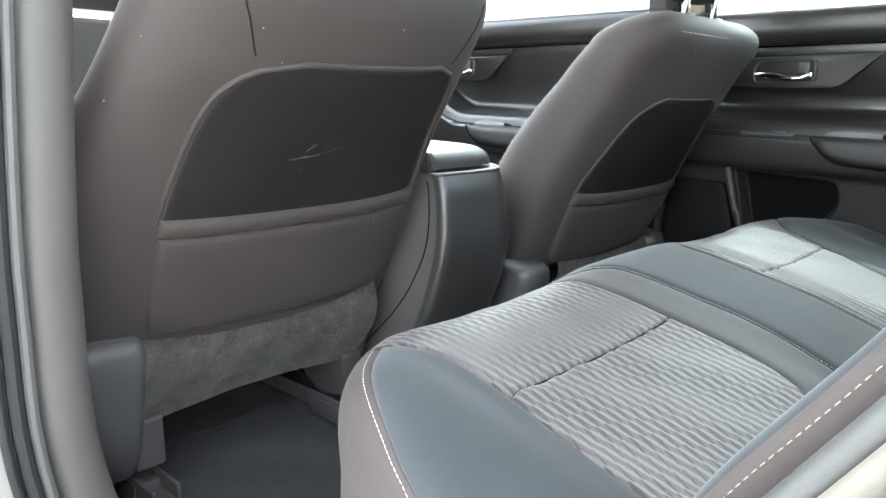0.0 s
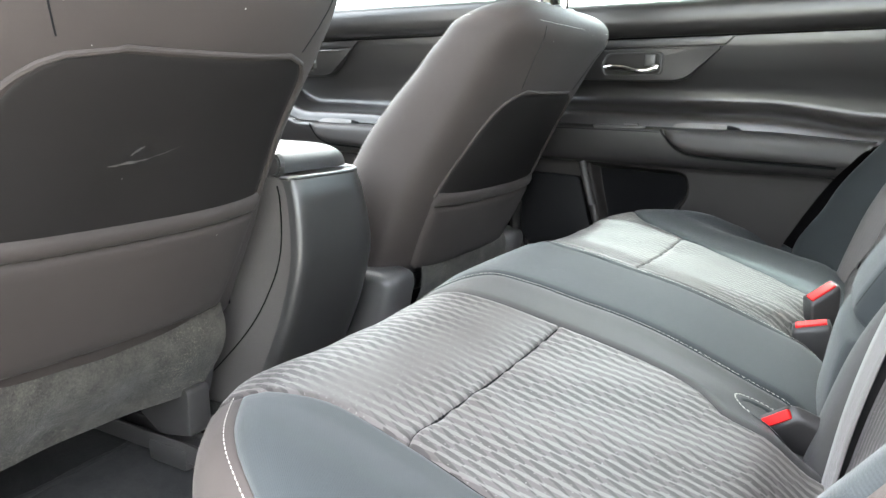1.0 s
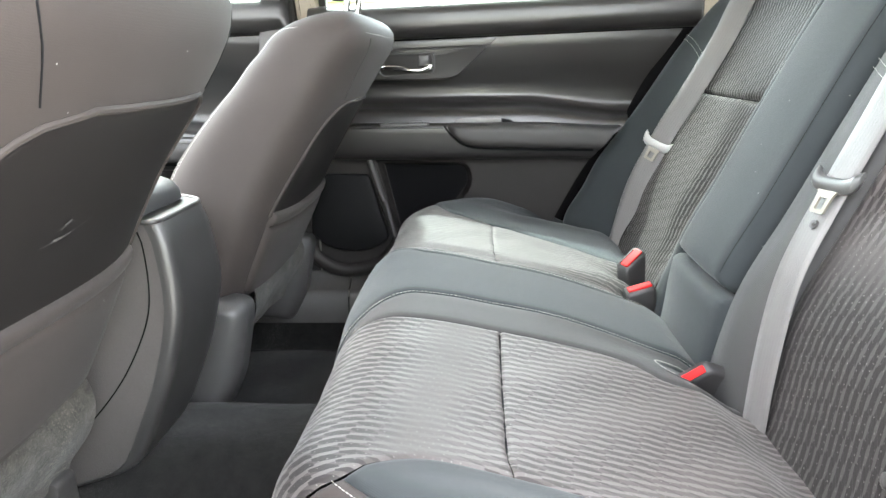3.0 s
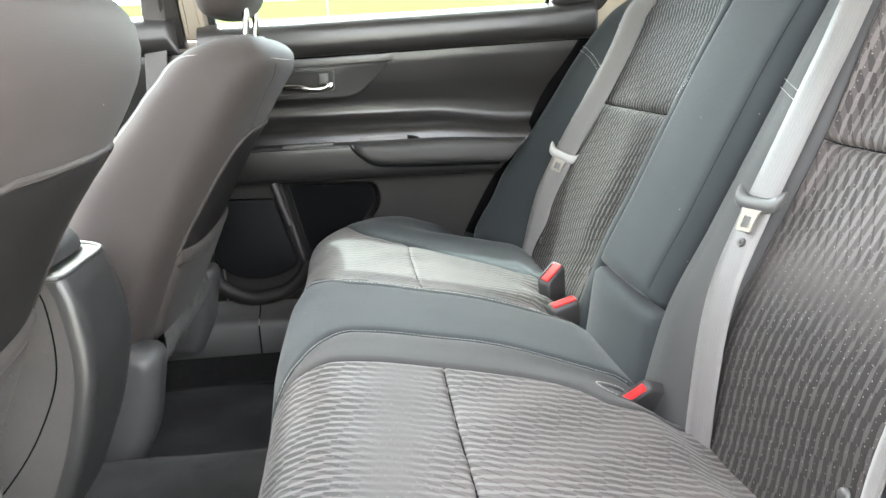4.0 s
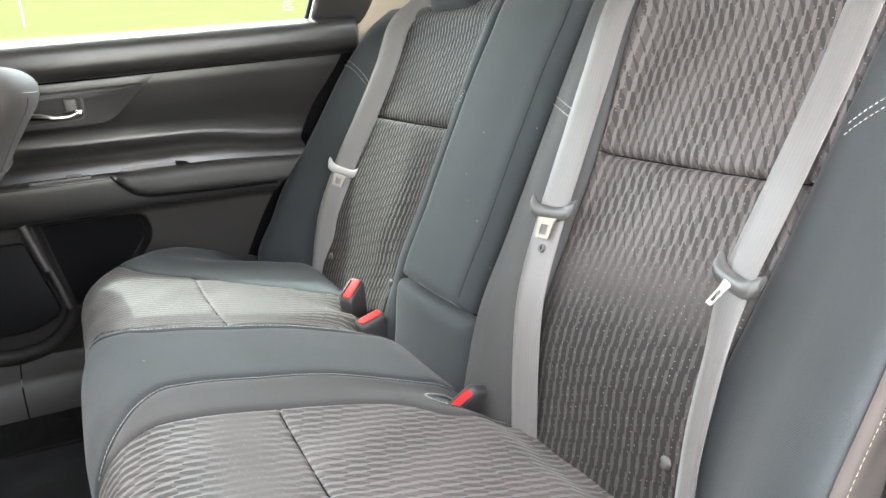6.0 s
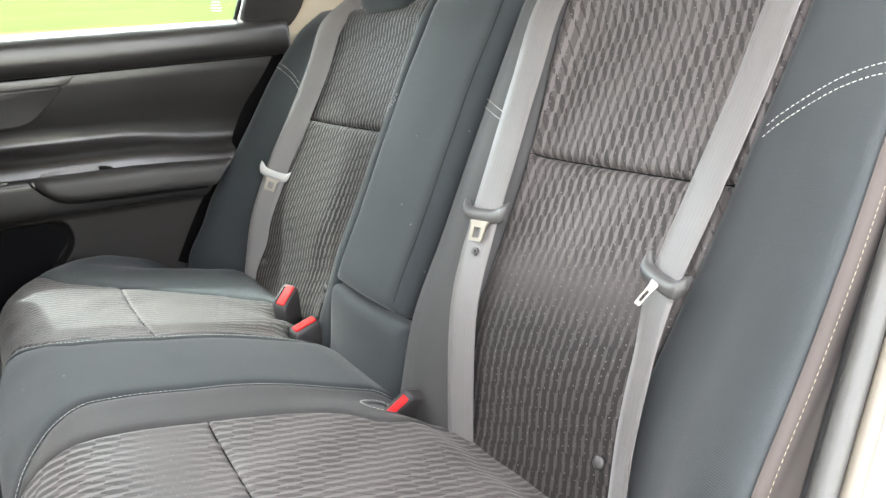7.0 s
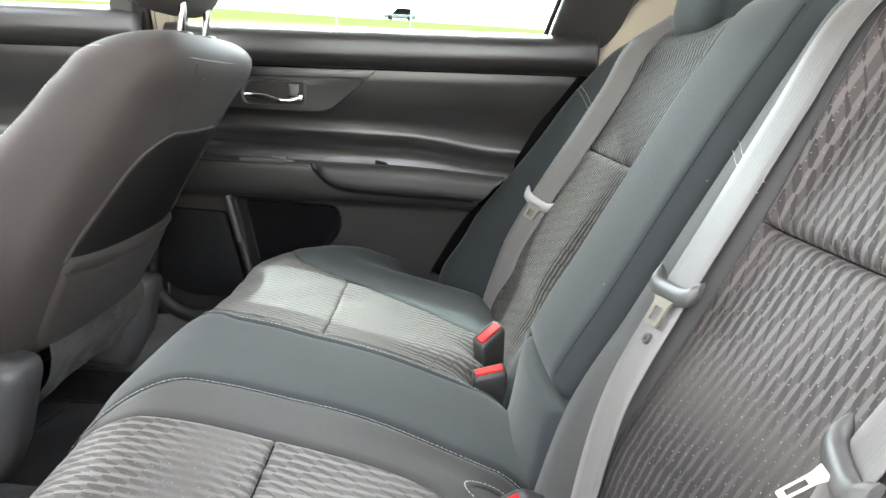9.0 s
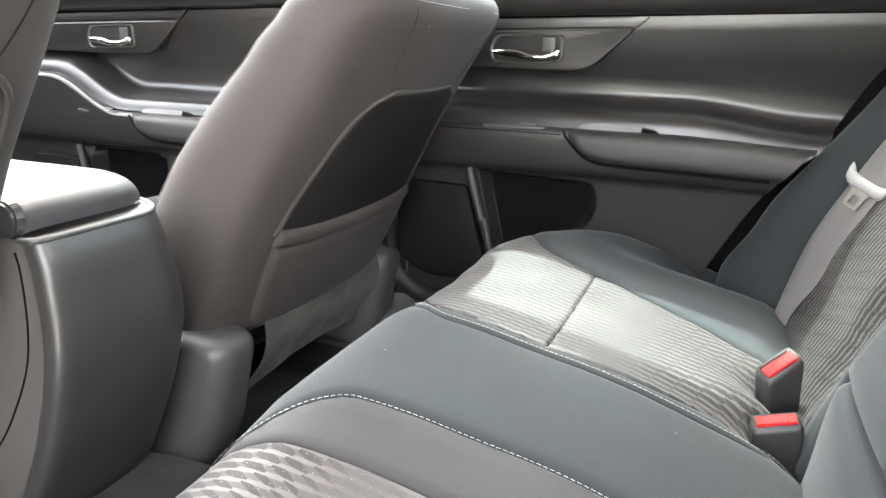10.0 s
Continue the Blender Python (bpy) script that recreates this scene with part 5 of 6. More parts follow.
        part("side_cover", pillow(prof, x0 + a, x0 + b, soft), COVER, th, "black plastic recliner cover")
        # slide foot and rail
        rx = x0 + sx * 0.183
        if x0 > 0:
            part("rail", box((0.040, 0.36, 0.05), pose(rx, 1.24, 0.035), 0.004), PLASTIC, th, "black steel slide rail")
            continue
        part("seat_foot", prism(rounded([(0.845, 0.115), (0.842, 0.042), (0.91, 0.030), (0.96, 0.06), (0.95, 0.13)], 0.008), "x", rx - 0.022, rx + 0.022, 0.005), PLASTIC, th)
        rail = bmesh.new()
        box((0.036, 0.50, 0.010), pose(rx, 1.055, 0.000), 0.003, bm=rail)
        box((0.006, 0.50, 0.030), pose(rx - 0.018, 1.055, 0.012), 0.002, bm=rail)
        box((0.006, 0.50, 0.030), pose(rx + 0.018, 1.055, 0.012), 0.002, bm=rail)
        part("rail", rail, PLASTIC, th, "black steel slide rail")
        part("rail_end", box((0.050, 0.085, 0.036), pose(rx, 0.895, 0.000), 0.007), PLASTIC, th)
        part("bracket", box((0.010, 0.05, 0.12), pose(rx, 1.28, -0.03), 0.003), PLASTIC, th)
    # seat cushion, seen only from behind
    cu = rounded([(0.86, 0.15), (1.36, 0.17), (1.40, 0.24), (1.34, 0.30), (0.92, 0.285), (0.87, 0.25)], 0.035, 5)
    part("cushion", prism(cu, "x", x0 - 0.245, x0 + 0.245, 0.03), CLOTH, th)
    part("pan", box((0.40, 0.40, 0.05), pose(x0, 1.10, 0.125), 0.01), DARK, th)
    # head restraint on two posts
    hy, hz = 0.652, 0.850 if x0 < 0 else 0.836

    def head(u, v):
        cu, su = math.cos(u), math.sin(u)
        pw = lambda q, e: math.copysign(abs(q) ** e, q)
        t = 2 * v - 1
        k = (1 - abs(t) ** 3.2) ** (1 / 3.2) if abs(t) < 1 else 0.0
        k = max(k, 0.02)
        wx = 0.128 * (1 - 0.10 * t)
        return Vector((x0 + wx * pw(cu, 0.7) * (0.45 + 0.55 * k), hy - 0.020 * t + 0.056 * pw(su, 0.75) * k, hz + 0.098 * t)), (wx * cu, 0.1 * t)

    hb = grid(head, lin(0, 2 * math.pi, 45)[:-1], [0.5 - 0.5 * math.cos(a) for a in lin(0, math.pi, 22)], close_u=True)
    hb.verts.ensure_lookup_table()
    cap(hb, hb.verts[-44:])
    cap(hb, hb.verts[:44][::-1])
    hr = part("headrest", hb, CLOTH_BACK, th)
    for sx in (-1, 1):
        b = bmesh.new()
        ln = Line([head(math.pi * (0.5 if sx > 0 else 0.5) + sx * 0.95, v)[0] + Vector((sx * 0.001, -0.001, 0)) for v in lin(0.12, 0.88, 14)])
        for i in range(int(ln.length / 0.0062)):
            c = (i + 0.5) * 0.0062
            dash(b, ln(c), ln.way(c), Vector((sx * 0.5, -0.85, 0)), 0.0044, 0.0010)
        part("stitching", b, THREAD, hr, "pale thread on the head restraint")
    for px in (-0.062, 0.062):
        part("post", tube([(x0 + px, 0.640, 0.69), (x0 + px, 0.634, 0.74), (x0 + px, 0.640, 0.80)], 0.0062, 12), CHROME, hr, "chrome post")
        part("post_guide", box((0.030, 0.026, 0.012), pose(x0 + px, 0.634, 0.731 if x0 < 0 else 0.704), 0.004), PLASTIC, th)
    th.location = (0, oy, 0)
    return th, skin


fl, fl_skin = front_seat(-0.395, 0.0, "black cloth driver's seat seen from behind, with a map pocket")
fr, fr_skin = front_seat(0.395, -0.085, "black cloth passenger seat seen from behind, with a map pocket")
# pale scuff on the pocket of the driver's seat
sc = bmesh.new()
for (xa, za, xb, zb, w) in ((-0.035, 0.462, 0.010, 0.468, 0.0022), (-0.012, 0.474, 0.002, 0.484, 0.0030), (0.004, 0.466, 0.05, 0.480, 0.0008), (-0.014, 0.447, -0.012, 0.448, 0.0016)):
    n = 7
    rows = []
    for i in range(n):
        f = i / (n - 1)
        x, s = xa + (xb - xa) * f - 0.028, spine_s(za + (zb - za) * f + 0.048)
        ww = w * math.sin(math.pi * (0.08 + 0.84 * f)) * (0.8 + 0.2 * math.sin(i * 2.3))
        rows.append((sc.verts.new(fl_skin.at(x, s - ww, 0.0032)), sc.verts.new(fl_skin.at(x, s + ww, 0.0032))))
    for r0, r1 in zip(rows, rows[1:]):
        sc.faces.new((r0[0], r0[1], r1[1], r1[0]))
part("scuff", sc, grainy("pale_scuff", (0.085, 0.080, 0.076), (0.045, 0.043, 0.042), 0.8, grain=400, depth=0.1, patch=120), fl, "pale scuff mark")

# ---- centre console ----
con = thing("centre_console", "black plastic centre console between the front seats", "console")
CON = Line([(0.870, 0.055), (0.795, 0.085), (0.765, 0.14), (0.727, 0.24), (0.712, 0.32), (0.720, 0.398), (0.731, 0.428)])


def con_half(s):
    return spl(s, [(0, 0.132), (0.12, 0.129), (0.28, 0.124), (CON.length, 0.118)])


def con_face(u, v):
    """Rear face: a crisp left edge and a wide curve on the right."""
    s = v * CON.length
    y, z = CON(s)
    h = con_half(s)
    x = -0.008 + h * (math.sin(u * math.pi / 2) if u < 0 else u * (1 - 0.22 * sstep(0.30, CON.length, s)))
    bend = 0.022 * (1 - math.cos(abs(u) ** 5 * math.pi / 2)) if u < 0 else 0.085 * u ** 3.2
    return Vector((x, y - 0.004 + bend, z))


part("rear_panel", grid(con_face, lin(-1, 1, 33), lin(0, 1, 30)), CONSOLE, con, "smooth curved rear panel")
for sx in (-1, 1):
    def con_side(u, v, sx=sx):
        s = v * CON.length
        p = con_face(sx, v)
        return Vector((p.x + sx * (0.004 * math.sin(u * 3.0) - 0.01 * u), p.y + u * 0.75, p.z))
    part("side_panel", grid(con_side, lin(0, 1, 24), lin(0, 1, 20), flip=sx > 0), CONSOLE_SOFT, con, "soft trim side panel")
    part("seam", tube([con_side((0.012 + 0.010 * (1 - v) + 0.15 * (1 - v) ** 2.5) / 0.75, v) + Vector((sx * 0.0006, 0, 0)) for v in lin(0.05, 0.97, 30)], 0.0011, 6), DARK, con)
part("top", box((0.195, 0.72, 0.02), pose(-0.022, 1.16, 0.417), 0.008), CONSOLE, con)
part("edge", tube([con_face(u, 1.0) + Vector((0, 0.002, 0)) for u in lin(-0.99, 0.99, 30)], 0.0035, 10), CONSOLE, con, "rounded upper edge of the rear panel")


def con_shelf(u, v):
    p = con_face(u, 1.0)
    return Vector((p.x, p.y + (0.83 - p.y) * v, 0.4285))


part("shelf", grid(con_shelf, lin(-0.98, 0.98, 24), lin(0, 1, 5)), CONSOLE, con)


def lid_fn(u, y):
    f = (y - 0.752) / 0.34
    h = 0.034 * (1 - abs(2 * f - 1) ** 8) ** 0.5 if 0 < f < 1 else 0.0
    e = (1 - abs(u) ** 6) ** (1 / 3)
    return Vector((-0.026 + 0.094 * u, y + 0.030 * max(u, 0) ** 3 * (1 - f), 0.430 + h * (0.35 + 0.65 * e) + 0.004 * e))


part("armrest_lid", grid(lid_fn, [math.sin(a) for a in lin(-math.pi / 2, math.pi / 2, 25)], [0.752, 0.754, 0.757, 0.762, 0.77] + lin(0.785, 1.06, 16) + [1.075, 1.085, 1.092]), LID, con, "padded armrest lid with a sewn edge")
for q in (-1, 1):
    lb = bmesh.new()
    for i in range(44):
        dash(lb, lid_fn(0.86 * q, 0.800 + 0.0056 * i) + Vector((0, 0, 0.0004)), Vector((0, 1, 0)), Vector((q, 0, 1)), 0.0040, 0.0005)
    part("lid_stitching", lb, THREAD, con)
con_hinge = bmesh.new()
bmesh.ops.create_cone(con_hinge, cap_ends=True, segments=22, radius1=0.019, radius2=0.021, depth=0.014, matrix=pose(-0.122, 0.768, 0.446, 0, 90, 0))
bmesh.ops.bevel(con_hinge, geom=con_hinge.edges[:], offset=0.003, segments=2, affect="EDGES")
part("hinge", con_hinge, CONSOLE, con, "round hinge cover of the lid")

# ---- floor mats ----
def mat_thing(label, x0, x1, y0, y1):
    th = thing("floor_mat", label, "floor mat", "rear floor mats")
    out = rounded([(x0, y0), (x1, y0), (x1, y1), (x0, y1)], 0.05, 6)

    def fn(u, v):
        x, y = x0 + (x1 - x0) * u, y0 + (y1 - y0) * v
        return Vector((x, y, floor_z(x, y) + 0.011 + 0.003 * math.sin(x * 19) * math.sin(y * 15)))
    part("mat_carpet", grid(fn, lin(0, 1, 30), lin(0, 1, 26)), MAT, th)
    rim = [(x0 + (x1 - x0) * f, y0) for f in lin(0, 1, 14)] + [(x1, y0 + (y1 - y0) * f) for f in lin(0.07, 1, 12)] + [(x1 + (x0 - x1) * f, y1) for f in lin(0.07, 1, 12)] + [(x0, y1 + (y0 - y1) * f) for f in lin(0.08, 0.92, 10)]
    part("binding", tube([(x, y, floor_z(x, y) + 0.010) for x, y in rim], 0.005, 8, closed=True), MAT, th, "sewn edge of the mat")
    return th


mat_thing("black carpet mat in the rear footwell by the open door", -0.58, -0.20, 0.50, 1.00)
mat_thing("black carpet mat in the rear footwell by the closed door", 0.21, 0.585, 0.50, 0.88)


# ---- right-hand doors ----
def sweep(profile, ys, shift=None, n=6, flip=False):
    """A profile of (x, z) pairs drawn out along y."""
    ln = Line(profile)
    vs = lin(0, ln.length, max(int(ln.length / 0.006), 6))

    def fn(y, s):
        x, z = ln(s)
        dx, dz = shift(y, z) if shift else (0.0, 0.0)
        return Vector((x + dx, y, z + dz)), (y, s)

    return grid(fn, ys, vs, flip=flip)


def poly_depth(y, z, poly):
    """How far a pair lies inside an outline; below nought outside it."""
    d, inside = 9.0, False
    for (ya, za), (yb, zb) in zip(poly, poly[1:] + poly[:1]):
        ey, ez = yb - ya, zb - za
        f = min(max(((y - ya) * ey + (z - za) * ez) / max(ey * ey + ez * ez, 1e-12), 0.0), 1.0)
        d = min(d, math.hypot(y - ya - f * ey, z - za - f * ez))
        if (za > z) != (zb > z) and y < ya + (z - za) / (zb - za) * ey:
            inside = not inside
    return d if inside else -d


REAR_EDGE = [(0.06, 0.205), (0.253, 0.150), (0.30, 0.128), (0.39, 0.078), (0.482, 0.010), (0.57, -0.052), (0.655, -0.118), (0.70, -0.150)]
PAD_LOW = [(-0.2, 0.4215), (0.077, 0.4270), (0.28, 0.4315), (0.33, 0.4345), (0.355, 0.4420), (0.376, 0.4580), (0.393, 0.4770)]


def right_door(name, label, y0, y1, oy, wy0, wy1):
    """oy moves the fittings along the car; wy0 and wy1 bound the window."""
    th = thing(name, label, "car door", "right-hand doors", "structure")
    rear = oy == 0.0
    drop = 0.0 if rear else 0.026
    fs = lin(0, 1, 90 if rear else 70)

    def bow(y):
        return 0.006 * ((y - oy - 0.25) / 0.4) ** 2

    def edge(z):
        return spl(z, REAR_EDGE) if rear else y0

    def along(f, z):
        return y1 + (edge(z) - y1) * f

    def skin(profile, name_, mat, lab="", shift=None, keep=None):
        ln = Line(profile)
        vs = lin(0, ln.length, max(int(ln.length / 0.0045), 8))

        def fn(f, s):
            x, z = ln(s)
            y = along(f, z)
            dx, dz = shift(y - oy, x, z) if shift else (0.0, 0.0)
            return Vector((x + dx + bow(y), y, z + dz)), (y, s)
        return part(name_, grid(fn, fs, vs), mat, th, lab)

    def tilt(yy):
        """The waist line climbs a little towards the tail."""
        return 0.030 * (0.3 - yy)

    def waist(yy, x, z):
        return 0.0, tilt(yy) * sstep(0.56, 0.70, z)

    ys = [max(y, y0 + 0.035) for y in lin(y0, y1, 44)]
    part("belt_trim", sweep([(0.745, 0.752), (0.705, 0.757), (0.676, 0.750), (0.662, 0.732), (0.660, 0.708), (0.667, 0.689), (0.682, 0.678), (0.694, 0.676)], ys, lambda y, z: (bow(y), tilt(y - oy) * 0.9)), VINYL_DOOR, th, "padded roll below the window")
    part("belt_seam", sweep([(0.690, 0.6775), (0.6945, 0.6755), (0.700, 0.6725)], lin(y0, y1, 30), lambda y, z: (bow(y), tilt(y - oy))), DARK, th)

    def flow(yy, x, z):
        """Below the handle the panel is scooped; its lower lip sinks towards the tail and lifts to a pull at the front."""
        dz = tilt(yy) * sstep(0.56, 0.70, z)
        k = sstep(0.45, 0.50, z) * (1 - sstep(0.53, 0.60, z))
        dz -= k * 0.022 * sstep(0.22, 0.00, yy)
        dx = -0.004 * math.exp(-(((yy - 0.33) / 0.10) ** 2)) * k
        if not rear:
            dz += k * (0.075 * sstep(0.43, 0.62, yy) - drop)
        return dx, dz

    skin([(0.699, 0.675), (0.699, 0.662), (0.704, 0.640), (0.714, 0.612), (0.728, 0.586), (0.740, 0.562), (0.742, 0.545), (0.730, 0.530), (0.704, 0.522), (0.680, 0.518), (0.666, 0.513), (0.660, 0.505), (0.657, 0.495), (0.655, 0.487)], "upper_panel", VINYL_DOOR, "hollowed upper panel", flow)

    def ledge_shift(yy, x, z):
        if rear:
            return 0.0, -0.010 * sstep(0.22, 0.0, yy) * sstep(0.45, 0.48, z)
        return 0.0, (0.075 * sstep(0.43, 0.62, yy) - drop) * sstep(0.40, 0.46, z) - drop * 0.8 * (1 - sstep(0.40, 0.46, z))

    skin([(0.657, 0.4885), (0.648, 0.4880), (0.640, 0.4865), (0.6355, 0.482), (0.6345, 0.474), (0.636, 0.458), (0.639, 0.438), (0.643, 0.421), (0.650, 0.410), (0.660, 0.405)], "ledge", VINYL_DOOR, "ledge that carries the armrest and the switch", ledge_shift)

    # padded armrest let into the ledge, and the dark gap round its lower edge
    pad_end = 0.022 if rear else y0 - oy

    def pad_fn(y, v):
        low, top = spl(y, PAD_LOW), 0.4868 - 0.010 * sstep(0.22, 0.0, y)
        hgt = max(top - low, 0.001)
        z = top - hgt * v
        q = abs(2 * v - 1)
        belly = math.sqrt(max(1 - q ** 3.4, 0.0)) * min(1.0, hgt / 0.034)
        if rear:
            y += (spl(z, REAR_EDGE) - 0.022) * sstep(0.16, 0.022, y)
        return Vector((0.644 - 0.021 * belly + bow(y + oy), y + oy, z - drop)), (y, z)

    part("armrest", grid(pad_fn, lin(pad_end, 0.36, 34) + [0.366, 0.372, 0.378, 0.383, 0.388, 0.392], lin(0, 1, 17)), VINYL, th, "padded armrest")
    part("armrest_gap", tube([(0.6335 + bow(y + oy) + 0.003 * sstep(0.36, 0.30, y), y + oy, spl(y, PAD_LOW) - 0.0012 - drop) for y in lin(pad_end + 0.045 if rear else pad_end, 0.392, 44)] + [(0.636 + bow(oy + 0.398), oy + 0.398, 0.4835 - drop)], 0.0024, 6), DARK, th)
    part("ledge_seam", tube([(0.6345 + bow(y), y, 0.478 - drop + (0.0 if rear else 0.075 * sstep(0.43, 0.62, y - oy))) for y in lin(oy + 0.40, y1, 14)], 0.0010, 6), DARK, th)

    # pull pocket behind the armrest and the window switch
    def cup_fn(f, v):
        y = oy + 0.243 + 0.135 * f
        hh = 0.0115 * math.sqrt(max(1 - abs(2 * f - 1) ** 3, 0.0)) * (0.75 + 0.25 * f) + 0.0005
        z = 0.4885 + hh * v
        return Vector((0.6535 + 0.0035 * v + bow(y) - 0.004 * math.exp(-(((y - oy - 0.33) / 0.10) ** 2)) - 0.0012, y, z - drop))
    part("pull_cup", grid(cup_fn, lin(0.16, 1, 30), lin(0, 1, 6)), CUP, th, "grey pull cup with a reflection put into its pale colour")
    # flat dark patch on the cup, in place of a recess's shade
    part("recess_shade_patch", grid(lambda f, v: cup_fn(f, v) - Vector((0.0006, 0, 0)), lin(0, 0.20, 10), lin(0, 1, 6)), DARK, th)
    part("switch_plate", prism(rounded([(0.6385, oy + 0.430), (0.6385, oy + 0.545), (0.656, oy + 0.545), (0.656, oy + 0.430)], 0.008), "z", 0.480 - drop, 0.4895 - drop, 0.002), PLASTIC, th)
    part("switch", box((0.010, 0.030, 0.006), pose(0.645 + bow(oy + 0.46), oy + 0.462, 0.4910 - drop, 0, 18, 0), 0.002), PLASTIC_GREY, th, "grey window switch")

    # lower panel with the map pocket sunk into it
    pk = rounded([(oy + 0.556, 0.402), (oy + 0.345, 0.396), (oy + 0.333, 0.345), (oy + 0.385, 0.275), (oy + 0.45, 0.215), (oy + 0.512, 0.205)], [0.004, 0.022, 0.05, 0.05, 0.03, 0.006], 6)

    def lower_fn(f, z):
        y = along(f, z)
        x = spl(z, [(0.085, 0.682), (0.19, 0.680), (0.26, 0.676), (0.34, 0.671), (0.395, 0.667), (0.412, 0.658)]) + bow(y)
        d = poly_depth(y, z, pk)
        return Vector((x + 0.034 * sstep(-0.001, 0.010, d), y, z - drop * 0.8)), (y, z)
    low_bm = grid(lower_fn, lin(0, 1, 240 if rear else 80), lin(0.085, 0.412, 120 if rear else 62))
    # the pocket floor is split off and coloured near black in place of shade
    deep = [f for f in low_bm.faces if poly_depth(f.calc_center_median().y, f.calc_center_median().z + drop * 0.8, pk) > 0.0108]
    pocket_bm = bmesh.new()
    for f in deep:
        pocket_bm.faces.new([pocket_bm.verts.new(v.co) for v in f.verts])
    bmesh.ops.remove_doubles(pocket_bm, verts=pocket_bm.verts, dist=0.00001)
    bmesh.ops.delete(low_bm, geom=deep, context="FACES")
    part("lower_panel", low_bm, VINYL_LOW, th, "plain lower panel")
    part("map_pocket", pocket_bm, DARK, th, "open map pocket, its shade put into a dark colour")

    # trim insert that carries the handle; the narrow strip above it follows the waist line
    yf = min(oy + 0.72, y1)

    def sit(bm):
        for v in bm.verts:
            v.co.z += tilt(v.co.y - oy) * sstep(0.56, 0.66, v.co.z)
            v.co.x += bow(v.co.y)
        return bm

    tri = rounded([(yf, 0.6545), (oy + 0.299, 0.6545), (oy + 0.366, 0.592), (oy + 0.392, 0.583), (oy + 0.47, 0.582), (yf, 0.586)], [0.001, 0.003, 0.03, 0.03, 0.03, 0.002], 6)
    fine = []
    for (ya, za), (yb, zb) in zip(tri, tri[1:] + tri[:1]):
        n = max(int(math.hypot(yb - ya, zb - za) / 0.02), 1)
        fine += [(ya + (yb - ya) * i / n, za + (zb - za) * i / n) for i in range(n)]
    part("handle_panel", sit(prism(fine, "x", 0.6945, 0.748, 0.0035)), VINYL_DOOR, th, "trim insert round the door handle")
    strip = [(yf - (yf - oy - 0.296) * i / 14, 0.6562) for i in range(15)] + [(oy + 0.2775 + (yf - oy - 0.2775) * i / 14, 0.6740) for i in range(15)]
    part("trim_strip", sit(prism(strip, "x", 0.6935, 0.715, 0.0016)), VINYL_DOOR, th, "narrow strip above the handle")
    cz, cy = 0.6205, oy + 0.484
    bez = rounded([(cy - 0.066, cz - 0.024), (cy + 0.066, cz - 0.028), (cy + 0.070, cz + 0.004), (cy + 0.058, cz + 0.026), (cy - 0.066, cz + 0.026)], [0.012, 0.014, 0.02, 0.014, 0.012], 5)
    cen = Vector((cy, cz))
    inn = [tuple(cen + (Vector(q) - cen) * 0.885) for q in bez]
    fb = bmesh.new()
    lay = [[fb.verts.new((x, q[0] * (1 - k) + r[0] * k, q[1] * (1 - k) + r[1] * k)) for q, r in zip(bez, inn)] for x, k in ((0.6945, 0.0), (0.6895, 0.25), (0.6898, 0.75), (0.6945, 1.0), (0.6940, 1.0))]
    for r0, r1 in zip(lay, lay[1:]):
        for i in range(len(r0)):
            fb.faces.new((r0[i], r0[(i + 1) % len(r0)], r1[(i + 1) % len(r0)], r1[i]))
    part("handle_bezel", sit(fb), PLASTIC, th, "black handle surround")
    bowl = bmesh.new()
    rings = [[bowl.verts.new((x, cen.x + (q[0] - cen.x) * k, cen.y + (q[1] - cen.y) * k)) for q in inn] for x, k in ((0.6938, 1.0), (0.6936, 0.9), (0.6939, 0.6))]
    for r0, r1 in zip(rings, rings[1:]):
        for i in range(len(r0)):
            bowl.faces.new((r0[i], r0[(i + 1) % len(r0)], r1[(i + 1) % len(r0)], r1[i]))
    bowl.faces.new(rings[-1])
    part("handle_bowl", sit(bowl), VINYL_LOW, th, "dark bowl behind the handle")
    hl = Line([(0.690, cy + 0.061, cz - 0.005), (0.684, cy + 0.045, cz - 0.007), (0.681, cy + 0.018, cz - 0.009), (0.680, cy - 0.010, cz - 0.0145), (0.682, cy - 0.032, cz - 0.0150), (0.685, cy - 0.050, cz - 0.0095), (0.688, cy - 0.060, cz - 0.006)])
    hb = bmesh.new()
    rings = []
    for i in range(25):
        f = i / 24
        c, r = hl(hl.length * f), spl(f, [(0, 0.0035), (0.12, 0.0070), (0.4, 0.0078), (0.62, 0.0055), (0.8, 0.0062), (0.94, 0.0068), (1, 0.004)])
        rings.append([hb.verts.new(c + Vector((0.0042 * math.cos(a), 0, r * math.sin(a)))) for a in lin(0, 2 * math.pi, 15)[:-1]])
    for r0, r1 in zip(rings, rings[1:]):
        for i in range(14):
            hb.faces.new((r0[i], r0[(i + 1) % 14], r1[(i + 1) % 14], r1[i]))
    hb.faces.new(rings[0][::-1])
    hb.faces.new(rings[-1])
    bmesh.ops.recalc_face_normals(hb, faces=hb.faces)
    part("door_handle", sit(hb), CHROME, th, "chrome pull handle")
    part("handle_end", sit(box((0.008, 0.016, 0.015), pose(0.686, cy - 0.053, cz - 0.008), 0.004, 3)), CHROME, th, "chrome handle end")
    part("lock_slider", sit(box((0.006, 0.024, 0.026), pose(0.690, cy - 0.040, cz + 0.008), 0.0025, 3)), PLASTIC, th, "black lock slider")

